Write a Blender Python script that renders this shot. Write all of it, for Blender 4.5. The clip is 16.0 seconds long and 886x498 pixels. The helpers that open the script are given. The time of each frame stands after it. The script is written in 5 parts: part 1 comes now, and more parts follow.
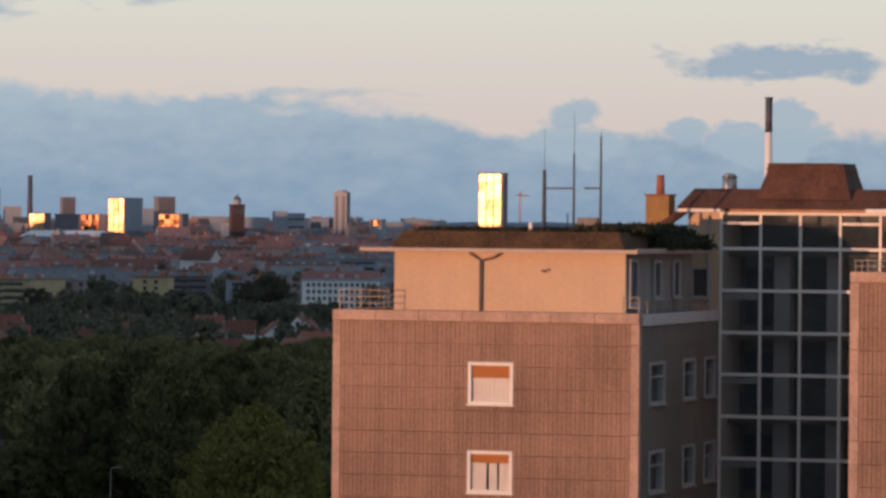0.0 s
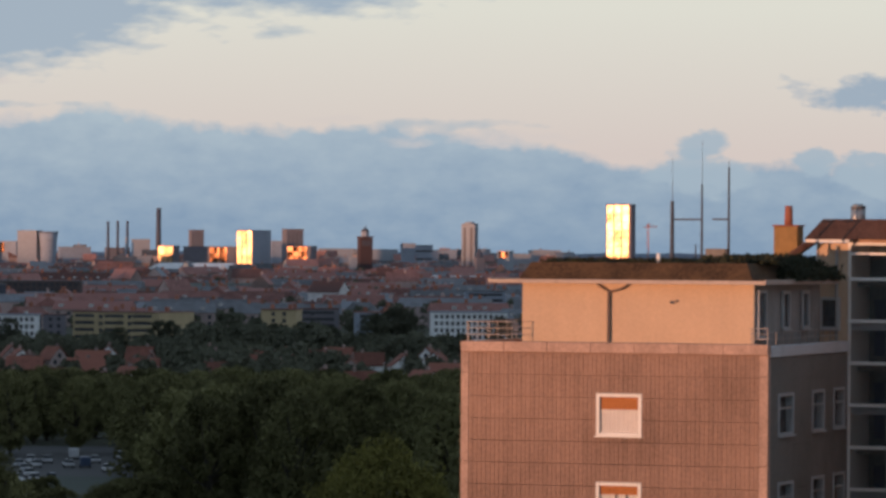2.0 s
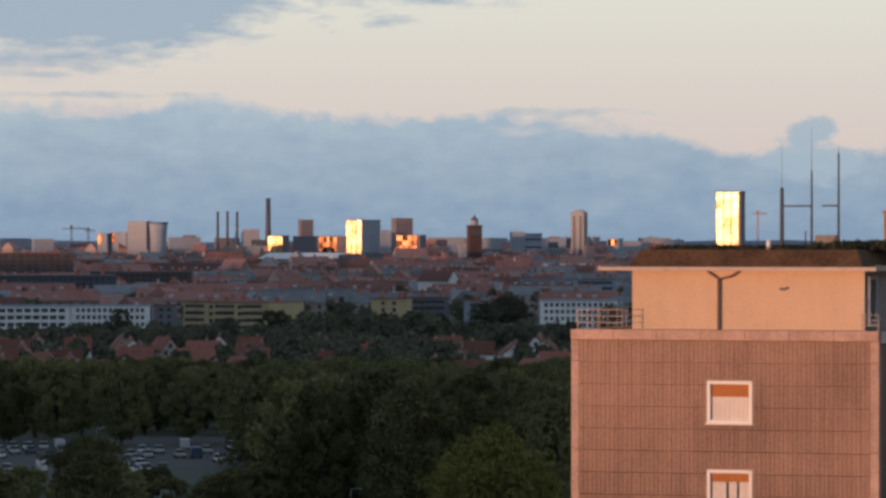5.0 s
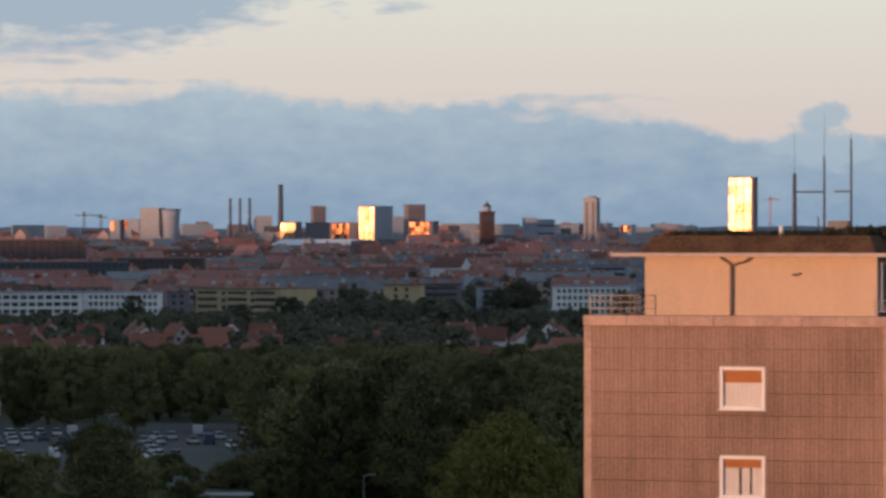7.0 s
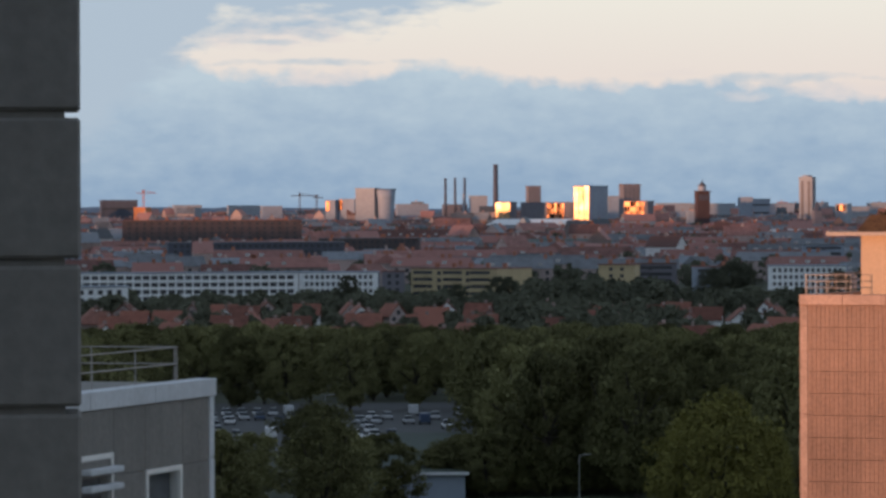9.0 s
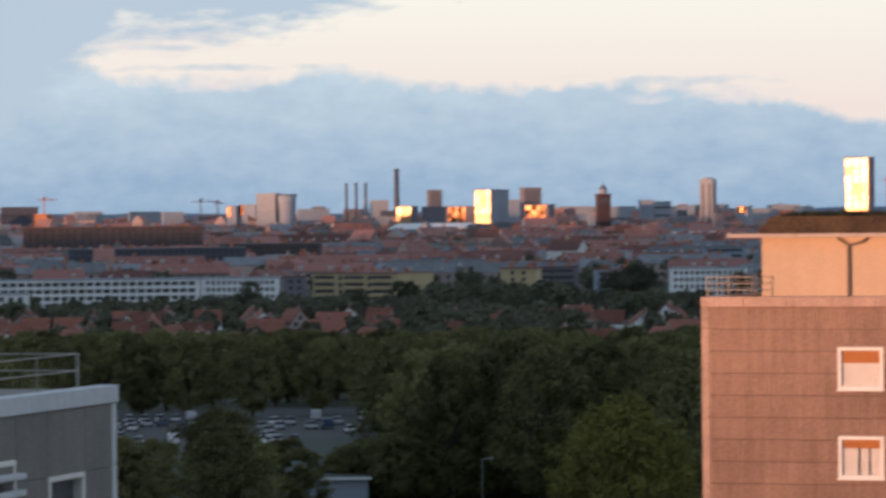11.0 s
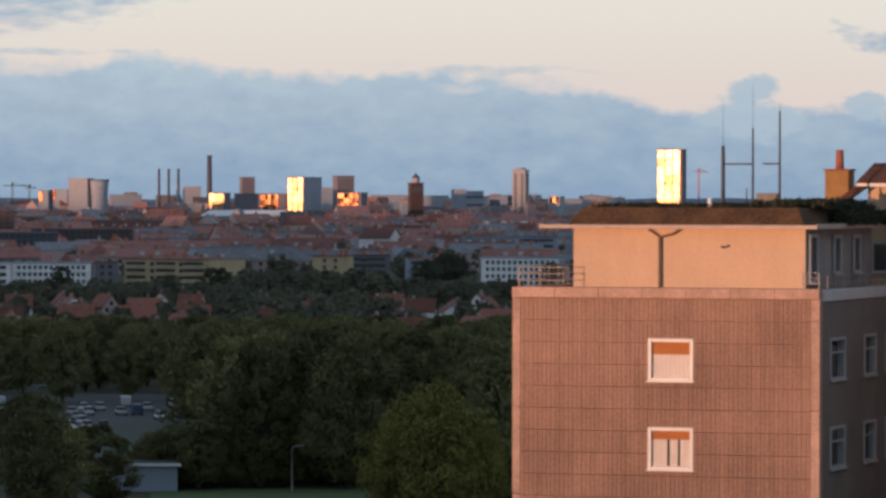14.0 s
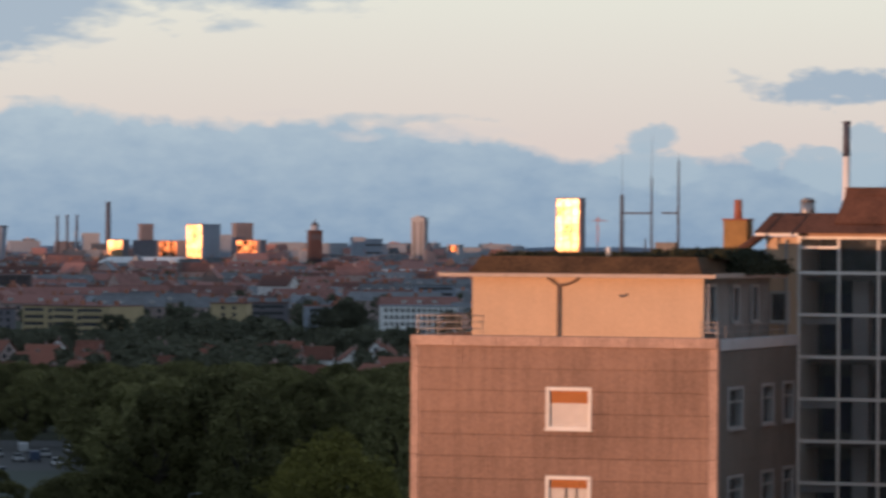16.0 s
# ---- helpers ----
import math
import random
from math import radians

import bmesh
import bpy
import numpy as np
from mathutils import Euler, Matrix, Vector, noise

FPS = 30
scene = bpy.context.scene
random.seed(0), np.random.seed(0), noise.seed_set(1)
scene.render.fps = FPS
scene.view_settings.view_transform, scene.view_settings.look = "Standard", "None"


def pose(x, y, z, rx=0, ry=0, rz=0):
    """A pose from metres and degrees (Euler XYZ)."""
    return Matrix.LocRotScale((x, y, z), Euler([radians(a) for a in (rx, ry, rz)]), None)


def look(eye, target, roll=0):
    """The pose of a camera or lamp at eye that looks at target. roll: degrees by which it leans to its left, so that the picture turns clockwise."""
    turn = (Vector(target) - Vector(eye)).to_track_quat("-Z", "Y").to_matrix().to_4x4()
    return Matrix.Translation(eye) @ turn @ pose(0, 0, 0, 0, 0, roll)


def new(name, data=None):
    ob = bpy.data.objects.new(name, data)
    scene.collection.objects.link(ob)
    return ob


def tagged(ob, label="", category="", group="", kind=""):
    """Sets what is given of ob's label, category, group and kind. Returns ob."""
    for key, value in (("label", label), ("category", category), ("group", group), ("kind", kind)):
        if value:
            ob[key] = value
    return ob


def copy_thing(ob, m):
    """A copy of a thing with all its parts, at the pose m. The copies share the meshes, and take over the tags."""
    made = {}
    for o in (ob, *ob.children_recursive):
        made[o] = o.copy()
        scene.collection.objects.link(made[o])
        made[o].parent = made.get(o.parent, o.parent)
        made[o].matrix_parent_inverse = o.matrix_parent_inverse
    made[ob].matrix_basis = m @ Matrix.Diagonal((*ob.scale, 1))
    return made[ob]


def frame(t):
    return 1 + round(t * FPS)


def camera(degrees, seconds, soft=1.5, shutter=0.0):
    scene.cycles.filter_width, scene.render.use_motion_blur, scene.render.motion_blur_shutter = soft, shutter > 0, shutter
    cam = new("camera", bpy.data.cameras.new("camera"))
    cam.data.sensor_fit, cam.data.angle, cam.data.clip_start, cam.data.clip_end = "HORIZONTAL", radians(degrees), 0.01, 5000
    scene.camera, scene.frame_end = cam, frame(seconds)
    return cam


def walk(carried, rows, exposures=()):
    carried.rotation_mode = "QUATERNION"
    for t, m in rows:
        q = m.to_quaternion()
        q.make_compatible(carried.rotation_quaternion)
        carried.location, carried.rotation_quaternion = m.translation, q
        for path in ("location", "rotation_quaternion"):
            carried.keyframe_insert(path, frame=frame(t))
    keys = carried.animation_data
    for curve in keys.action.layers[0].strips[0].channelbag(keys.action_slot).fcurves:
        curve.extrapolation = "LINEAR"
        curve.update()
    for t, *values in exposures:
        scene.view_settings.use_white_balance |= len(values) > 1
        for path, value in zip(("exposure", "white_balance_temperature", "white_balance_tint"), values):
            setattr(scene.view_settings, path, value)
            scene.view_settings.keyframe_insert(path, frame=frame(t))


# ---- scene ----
H = 38.0                      # height of the eye over the park's ground
cam = camera(11.0, 16.0, soft=3.0, shutter=0.6)
ROWS = [  # seconds, bearing to the right, pitch up, clockwise roll of the picture, in degrees
    (0.0, 2.365, -0.376, 0.538),
    (0.5, 2.242, -0.135, 0.470),
    (1.0, 1.964, 0.212, 0.409),
    (1.5, 1.473, 0.170, 0.398),
    (2.0, 0.769, 0.005, 0.380),
    (2.5, 0.649, -0.159, 0.193),
    (3.0, 0.185, -0.146, -0.015),
    (3.5, 0.000, -0.028, 0.120),
    (4.0, -0.373, -0.068, 0.134),
    (4.2, -0.597, -0.066, -0.007),
    (6.5, -0.569, -0.338, 0.038),
    (7.0, -0.750, -0.313, -0.060),
    (7.5, -1.397, -0.205, -0.217),
    (8.0, -1.901, -0.376, -0.380),
    (8.2, -2.514, -0.470, -0.172),
    (9.2, -3.45, -0.56, -0.20),
    (10.3, -3.027, -0.573, -0.223),
    (10.5, -2.821, -0.642, -0.303),
    (11.0, -2.201, -0.512, -0.577),
    (11.5, -1.240, -0.312, -0.451),
    (12.0, -0.977, -0.399, -0.034),
    (12.5, -0.029, -0.440, 0.194),
    (13.0, 0.275, -0.548, 0.141),
    (13.2, 0.837, -0.694, 0.400),
    (13.5, 0.497, -0.586, 0.322),
    (14.0, 0.137, -0.670, 0.087),
    (14.5, 0.300, -0.352, 0.095),
    (15.0, 1.159, -0.386, 0.390),
    (15.5, 1.533, -0.411, 0.559),
    (15.6, 1.746, -0.327, 0.507),
    (15.7, 0.973, -0.123, 0.292),
    (16.0, 1.395, -0.068, 0.368),
]
walk(cam, [(t, pose(0, 0, H, 90 + pitch, 0, -yaw) @ pose(0, 0, 0, 0, 0, roll)) for t, yaw, pitch, roll in ROWS],
     exposures=((0.0, -0.05), (4.2, -0.03), (7.0, 0.0), (8.2, 0.05), (10.3, 0.40), (11.0, 0.37), (11.5, 0.28), (13.0, 0.16), (14.5, 0.10), (16.0, 0.06)))

# ---- light ----
SUN_AZ, SUN_EL = 228.0, 0.03    # compass bearing of the low sun behind the eye (0 = straight ahead), elevation
sun_to = Vector((math.sin(radians(SUN_AZ)) * math.cos(radians(SUN_EL)), math.cos(radians(SUN_AZ)) * math.cos(radians(SUN_EL)), math.sin(radians(SUN_EL))))
sun = new("sun", bpy.data.lights.new("sun", "SUN"))
sun.data.energy, sun.data.angle, sun.data.color = 3.9, radians(0.5), (1.0, 0.48, 0.27)
sun.matrix_world = look(sun_to * 100, (0, 0, 0))

world = bpy.data.worlds.new("world")
scene.world = world
world.use_nodes = True
WN, WL = world.node_tree.nodes, world.node_tree.links
WN.clear()


def wmath(op, a, b=None, c=None, clamp=False):
    n = WN.new("ShaderNodeMath")
    n.operation, n.use_clamp = op, clamp
    for i, v in enumerate((a, b, c)):
        if v is None:
            continue
        if isinstance(v, (int, float)):
            n.inputs[i].default_value = v
        else:
            WL.new(v, n.inputs[i])
    return n.outputs[0]


def wmix(fac, a, b):
    n = WN.new("ShaderNodeMix")
    n.data_type = "RGBA"
    for key, v in ((0, fac), (6, a), (7, b)):
        if isinstance(v, tuple):
            n.inputs[key].default_value = (*v, 1)
        elif isinstance(v, (int, float)):
            n.inputs[key].default_value = v
        else:
            WL.new(v, n.inputs[key])
    return n.outputs[2]


def wnoise(b, e, kb, ke, seed, detail=5.0, rough=0.55):
    comb = WN.new("ShaderNodeCombineXYZ")
    WL.new(wmath("MULTIPLY", b, kb), comb.inputs[0])
    WL.new(wmath("MULTIPLY", e, ke), comb.inputs[1])
    comb.inputs[2].default_value = seed
    n = WN.new("ShaderNodeTexNoise")
    n.inputs["Scale"].default_value, n.inputs["Detail"].default_value, n.inputs["Roughness"].default_value = 1.0, detail, rough
    WL.new(comb.outputs[0], n.inputs["Vector"])
    return wmath("SUBTRACT", n.outputs[0], 0.5)


sky = WN.new("ShaderNodeTexSky")
sky.sky_type, sky.sun_disc, sky.sun_elevation, sky.sun_rotation = "NISHITA", False, radians(2.0), radians(SUN_AZ)
sky.air_density, sky.dust_density, sky.ozone_density = 1.0, 1.5, 1.5
tex = WN.new("ShaderNodeTexCoord")
sep = WN.new("ShaderNodeSeparateXYZ")
WL.new(tex.outputs["Generated"], sep.inputs[0])
ahead = wmath("MAXIMUM", sep.outputs[1], 0.05)
bear = wmath("MULTIPLY", wmath("DIVIDE", sep.outputs[0], ahead), 57.3)
elev = wmath("MULTIPLY", sep.outputs[2], 57.3)
# clear evening sky opposite the sun: cream above, rosy towards the bank of cloud
clear = wmix(wmath("DIVIDE", wmath("SUBTRACT", elev, 1.2), 1.8, clamp=True), (0.69, 0.60, 0.56), (0.75, 0.74, 0.66))
# long bank of blue-grey cloud over the horizon, lumpy on top
lump = wmath("ADD", wmath("MULTIPLY", wnoise(bear, elev, 0.9, 1.2, 3.0), 0.42), wmath("MULTIPLY", wnoise(bear, elev, 3.0, 4.0, 7.0), 0.36))


def wspan(lo, hi):
    """Degrees of bearing past lo, held at hi."""
    return wmath("MINIMUM", wmath("MAXIMUM", wmath("SUBTRACT", bear, lo), 0.0), hi - lo)


# its edge: level in the middle, stepping down to the right, piling up to the left
lean = wmath("ADD", wmath("MULTIPLY", wspan(1.3, 2.9), -0.26), wmath("MULTIPLY", wmath("SUBTRACT", wspan(-7.6, -6.2), 1.4), -0.42))
hump = wmath("MULTIPLY", wmath("SUBTRACT", wspan(-4.3, -3.9), wspan(-3.4, -2.6)), 0.32)
bank = wmath("DIVIDE", wmath("SUBTRACT", wmath("ADD", wmath("ADD", wmath("ADD", lump, lean), hump), 1.68), elev), 0.15, clamp=True)
haze = wmath("MULTIPLY", wnoise(bear, elev, 0.7, 1.6, 11.0), 0.75)
billow = wmath("MULTIPLY", wnoise(bear, elev, 2.2, 4.2, 13.0, 6.0, 0.6), 0.85)
shade = wmath("ADD", wmath("MULTIPLY", elev, 0.52), wmath("ADD", haze, billow), clamp=True)
bank_col = wmix(shade, (0.245, 0.345, 0.475), (0.435, 0.525, 0.595))
low = wmix(bank, clear, bank_col)


def woval(b0, e0, rb, re, seed, ragged=2.2, soft=1.3):
    """A ragged cloud or rift: an oval whose outline is torn by two scales of noise."""
    wb = wmath("ADD", bear, wmath("MULTIPLY", wnoise(bear, elev, 1.1, 2.6, seed + 100.0), 2.4 * rb))
    we = wmath("ADD", elev, wmath("MULTIPLY", wnoise(bear, elev, 1.5, 3.0, seed + 200.0), 2.6 * re))
    o = wmath("SUBTRACT", 1.0, wmath("ADD", wmath("POWER", wmath("ABSOLUTE", wmath("DIVIDE", wmath("SUBTRACT", wb, b0), rb)), 2.0), wmath("POWER", wmath("ABSOLUTE", wmath("DIVIDE", wmath("SUBTRACT", we, e0), re)), 2.0)))
    return wmath("DIVIDE", wmath("ADD", o, wmath("MULTIPLY", wnoise(bear, elev, 3.0, 8.0, seed), ragged)), soft, clamp=True)


# rifts of clear sky in the bank, and a puff that stands above it
for b0, e0, rb, re, seed, k in ((1.5, 1.37, 0.80, 0.12, 41.0, 0.9), (0.25, 1.34, 0.42, 0.08, 42.0, 0.6), (-4.95, 1.58, 0.85, 0.12, 43.0, 0.9), (-5.5, 2.12, 0.95, 0.26, 44.0, 0.95), (-0.6, 1.62, 0.5, 0.05, 47.0, 0.4)):
    low = wmix(wmath("MULTIPLY", woval(b0, e0, rb, re, seed), k), low, (0.66, 0.60, 0.58))
for b0, e0, rb, re, seed in ((3.92, 0.95, 0.75, 0.30, 45.0), (3.93, 1.30, 0.34, 0.20, 48.0), (6.60, 0.95, 0.80, 0.32, 46.0), (6.72, 1.28, 0.30, 0.24, 49.0), (5.4, 1.10, 0.35, 0.18, 55.0)):
    low = wmix(wmath("MULTIPLY", woval(b0, e0, rb, re, seed, 0.9, 0.5), 0.9), low, (0.385, 0.48, 0.565))
# thin streaks over the bank
for b0, e0, rb, re, seed in ((-1.25, 2.68, 0.40, 0.10, 51.0), (-4.8, 1.77, 1.35, 0.055, 52.0), (-5.6, 2.02, 0.60, 0.055, 53.0), (0.75, 1.56, 1.4, 0.075, 54.0)):
    low = wmix(wmath("MULTIPLY", woval(b0, e0, rb, re, seed), 0.85), low, (0.43, 0.50, 0.56))
# torn upper cloud
rise = wmath("ADD", wmath("MULTIPLY", wmath("MINIMUM", wmath("MAXIMUM", wmath("ADD", bear, 2.5), -1.7), 0.0), 0.44), wmath("MULTIPLY", wmath("MAXIMUM", wmath("MINIMUM", wmath("ADD", bear, 6.2), 0.0), -2.0), 0.8))
rise = wmath("ADD", rise, wmath("MULTIPLY", wmath("MINIMUM", wmath("MAXIMUM", wmath("ADD", bear, 0.8), 0.0), 9.0), 0.22))
high = wmath("DIVIDE", wmath("ADD", wmath("SUBTRACT", elev, wmath("ADD", rise, 2.76)), wmath("ADD", wmath("MULTIPLY", wnoise(bear, elev, 0.55, 2.2, 21.0), 1.2), wmath("MULTIPLY", wnoise(bear, elev, 2.2, 7.0, 25.0), 0.9))), 0.42, clamp=True)
over = wmix(wmath("DIVIDE", wmath("SUBTRACT", elev, 5.0), 20.0, clamp=True), (0.38, 0.46, 0.545), (0.30, 0.375, 0.48))
low = wmix(high, low, over)
# single flat cloud
flat = woval(6.8, 1.98, 1.9, 0.25, 31.0, 1.4, 0.7)
low = wmix(flat, low, (0.36, 0.44, 0.53))
# the clouded strip passes into the open sky overhead
strip = wmath("SUBTRACT", 1.0, wmath("DIVIDE", wmath("SUBTRACT", elev, 30.0), 60.0, clamp=True))
bg_sky, bg_low, mixbg, wout = WN.new("ShaderNodeBackground"), WN.new("ShaderNodeBackground"), WN.new("ShaderNodeMixShader"), WN.new("ShaderNodeOutputWorld")
WL.new(sky.outputs[0], bg_sky.inputs[0])
bg_sky.inputs[1].default_value = 0.10
WL.new(low, bg_low.inputs[0])
bg_low.inputs[1].default_value = 1.0
WL.new(strip, mixbg.inputs[0])
WL.new(bg_sky.outputs[0], mixbg.inputs[1])
WL.new(bg_low.outputs[0], mixbg.inputs[2])
WL.new(mixbg.outputs[0], wout.inputs[0])


# ---- materials ----
def mat(name, color, rough=0.8, metal=0.0, scale=1.0, vary=0.25, bump=0.0, fine=8.0, rand=0.0, spec=0.5, streak=0.0, island=0.0):
    """A surface with blotches of size 1/scale metres, finer grain, and a share of change from piece to piece."""
    m = bpy.data.materials.new(name)
    m.use_nodes = True
    n, l = m.node_tree.nodes, m.node_tree.links
    p = n["Principled BSDF"]
    p.inputs["Roughness"].default_value, p.inputs["Metallic"].default_value = rough, metal
    p.inputs["Specular IOR Level"].default_value = spec
    tc = n.new("ShaderNodeNewGeometry")
    big, small = n.new("ShaderNodeTexNoise"), n.new("ShaderNodeTexNoise")
    for t, s, d in ((big, scale, 3.0), (small, scale * fine, 4.0)):
        l.new(tc.outputs["Position"], t.inputs["Vector"])
        t.inputs["Scale"].default_value, t.inputs["Detail"].default_value = s, d
    add = n.new("ShaderNodeMath")
    add.operation = "ADD"
    l.new(big.outputs[0], add.inputs[0])
    l.new(small.outputs[0], add.inputs[1])
    last = add.outputs[0]
    if streak:   # rain streaks running down
        mp, st, sm = n.new("ShaderNodeMapping"), n.new("ShaderNodeTexNoise"), n.new("ShaderNodeMath")
        l.new(tc.outputs["Position"], mp.inputs["Vector"])
        mp.inputs["Scale"].default_value = (5.0, 5.0, 0.35)
        l.new(mp.outputs[0], st.inputs["Vector"])
        st.inputs["Scale"].default_value, st.inputs["Detail"].default_value = 1.0, 5.0
        sm.operation = "MULTIPLY_ADD"
        l.new(st.outputs[0], sm.inputs[0])
        sm.inputs[1].default_value = streak
        l.new(last, sm.inputs[2])
        s2 = n.new("ShaderNodeMath")
        s2.operation = "SUBTRACT"
        l.new(sm.outputs[0], s2.inputs[0])
        s2.inputs[1].default_value = streak / 2
        last = s2.outputs[0]
    if rand or island:
        info, mul = n.new("ShaderNodeObjectInfo"), n.new("ShaderNodeMath")
        mul.operation = "MULTIPLY_ADD"
        l.new(tc.outputs["Random Per Island"] if island else info.outputs["Random"], mul.inputs[0])
        rand = rand or island
        mul.inputs[1].default_value = rand
        l.new(last, mul.inputs[2])
        sub = n.new("ShaderNodeMath")
        sub.operation = "SUBTRACT"
        l.new(mul.outputs[0], sub.inputs[0])
        sub.inputs[1].default_value = rand / 2
        last = sub.outputs[0]
    ramp = n.new("ShaderNodeMapRange")
    l.new(last, ramp.inputs[0])
    ramp.inputs[1].default_value, ramp.inputs[2].default_value = 0.6, 1.4
    ramp.inputs[3].default_value, ramp.inputs[4].default_value = 1 - vary, 1 + vary
    vm = n.new("ShaderNodeVectorMath")
    vm.operation = "SCALE"
    vm.inputs[0].default_value = color
    l.new(ramp.outputs[0], vm.inputs["Scale"])
    l.new(vm.outputs[0], p.inputs["Base Color"])
    if bump:
        b = n.new("ShaderNodeBump")
        b.inputs["Strength"].default_value, b.inputs["Distance"].default_value = bump, 0.02
        l.new(small.outputs[0], b.inputs["Height"])
        l.new(b.outputs[0], p.inputs["Normal"])
    return m


def pane_mat(name, tint=(0.02, 0.025, 0.03), clear=0.5, rough=0.04):
    """Window glass: part see-through, part gloss."""
    m = bpy.data.materials.new(name)
    m.use_nodes = True
    n, l = m.node_tree.nodes, m.node_tree.links
    p = n["Principled BSDF"]
    p.inputs["Base Color"].default_value, p.inputs["Roughness"].default_value = (*tint, 1), rough
    t, mix = n.new("ShaderNodeBsdfTransparent"), n.new("ShaderNodeMixShader")
    mix.inputs[0].default_value = 1 - clear
    l.new(t.outputs[0], mix.inputs[1])
    l.new(p.outputs[0], mix.inputs[2])
    l.new(mix.outputs[0], n["Material Output"].inputs[0])
    return m


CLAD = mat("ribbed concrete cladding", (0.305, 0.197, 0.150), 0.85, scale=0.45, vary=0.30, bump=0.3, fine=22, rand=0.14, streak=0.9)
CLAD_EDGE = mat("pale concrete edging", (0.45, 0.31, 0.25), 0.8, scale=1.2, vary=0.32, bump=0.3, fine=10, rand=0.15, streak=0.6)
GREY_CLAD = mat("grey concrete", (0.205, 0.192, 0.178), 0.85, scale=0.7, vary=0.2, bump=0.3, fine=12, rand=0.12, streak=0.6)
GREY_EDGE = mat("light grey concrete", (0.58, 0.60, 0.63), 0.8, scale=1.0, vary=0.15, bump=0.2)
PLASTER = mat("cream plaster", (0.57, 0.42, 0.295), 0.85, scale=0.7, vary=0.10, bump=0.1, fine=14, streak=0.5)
# Grey facing added over the plaster to paint its side in shade.
SIDE_SHADE = mat("grey weathered side facing, darkened for shade", (0.27, 0.275, 0.27), 0.85, scale=1.0, vary=0.25, bump=0.2, fine=9, streak=0.8)
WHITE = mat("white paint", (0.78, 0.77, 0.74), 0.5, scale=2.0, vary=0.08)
# The frame white again, darkened to paint shade on the sunless faces.
SHADED_WHITE = mat("white window paint darkened for shade", (0.42, 0.43, 0.44), 0.7, scale=2.0, vary=0.15)
PIPE = mat("dull brown zinc pipe", (0.17, 0.125, 0.105), 0.7, scale=3.0, vary=0.25)
FASCIA = mat("weathered white fascia board", (0.46, 0.38, 0.33), 0.7, scale=1.5, vary=0.18, streak=0.4)
FELT = mat("mossy brown roofing felt", (0.078, 0.044, 0.021), 0.95, scale=1.1, vary=0.75, bump=0.6, fine=9)
DARK_FELT = mat("weathered red-brown roof shingles", (0.088, 0.042, 0.030), 0.9, scale=1.2, vary=0.6, bump=0.5, fine=9)
MOSS = mat("dark roof moss and weeds", (0.035, 0.04, 0.022), 1.0, scale=3.0, vary=0.6)
STEEL = mat("galvanised steel", (0.35, 0.36, 0.37), 0.45, 0.8, scale=3.0, vary=0.2)
DARK_STEEL = mat("dull dark steel", (0.07, 0.08, 0.10), 0.6, 0.3, scale=3.0, vary=0.25)
GLASS = pane_mat("window glass", clear=0.92)
DARK_IN = mat("dark room", (0.13, 0.14, 0.15), 0.9, scale=1.0, vary=0.5)
CURTAIN = mat("white curtain", (0.82, 0.78, 0.74), 0.9, scale=4.0, vary=0.15)
BLIND = mat("brown blind", (0.52, 0.20, 0.06), 0.8, scale=4.0, vary=0.15)
YELLOW = mat("yellow chimney brick", (0.31, 0.185, 0.07), 0.85, scale=3.0, vary=0.3, bump=0.4)
POT = mat("red clay chimney pot", (0.30, 0.11, 0.07), 0.8, scale=4.0, vary=0.25)


# ---- building blocks ----
def box(bm, x0, x1, y0, y1, z0, z1, bevel=0.0):
    g = bmesh.ops.create_cube(bm, size=1.0, matrix=Matrix.LocRotScale(((x0 + x1) / 2, (y0 + y1) / 2, (z0 + z1) / 2), None, (abs(x1 - x0), abs(y1 - y0), abs(z1 - z0))))
    if bevel:
        es = {e for v in g["verts"] for e in v.link_edges}
        bmesh.ops.bevel(bm, geom=list(es), offset=bevel, segments=1, affect="EDGES")
    return bm


def cyl(bm, x, y, z0, z1, r0, r1=None, seg=12):
    bmesh.ops.create_cone(bm, cap_ends=True, segments=seg, radius1=r0, radius2=r0 if r1 is None else r1, depth=z1 - z0, matrix=Matrix.Translation((x, y, (z0 + z1) / 2)))
    return bm


def bar(bm, a, b, r, seg=6):
    a, b = Vector(a), Vector(b)
    m = Matrix.Translation((a + b) / 2) @ (b - a).to_track_quat("Z", "Y").to_matrix().to_4x4()
    bmesh.ops.create_cone(bm, cap_ends=True, segments=seg, radius1=r, radius2=r, depth=(b - a).length, matrix=m)
    return bm


def prism(bm, base, top):
    """A closed form between two rings with the same count of corners."""
    lo, hi = [bm.verts.new(c) for c in base], [bm.verts.new(c) for c in top]
    n = len(lo)
    for i in range(n):
        bm.faces.new((lo[i], lo[(i + 1) % n], hi[(i + 1) % n], hi[i]))
    bm.faces.new(hi)
    bm.faces.new(lo[::-1])
    return bm


def frustum(bm, x0, x1, y0, y1, z0, z1, in_x0, in_x1, in_y0, in_y1):
    return prism(bm, [(x0, y0, z0), (x1, y0, z0), (x1, y1, z0), (x0, y1, z0)],
                 [(x0 + in_x0, y0 + in_y0, z1), (x1 - in_x1, y0 + in_y0, z1), (x1 - in_x1, y1 - in_y1, z1), (x0 + in_x0, y1 - in_y1, z1)])


def mesh_of(bm, material, name):
    bmesh.ops.recalc_face_normals(bm, faces=bm.faces)
    me = bpy.data.meshes.new(name)
    bm.to_mesh(me)
    bm.free()
    me.materials.append(material)
    return me


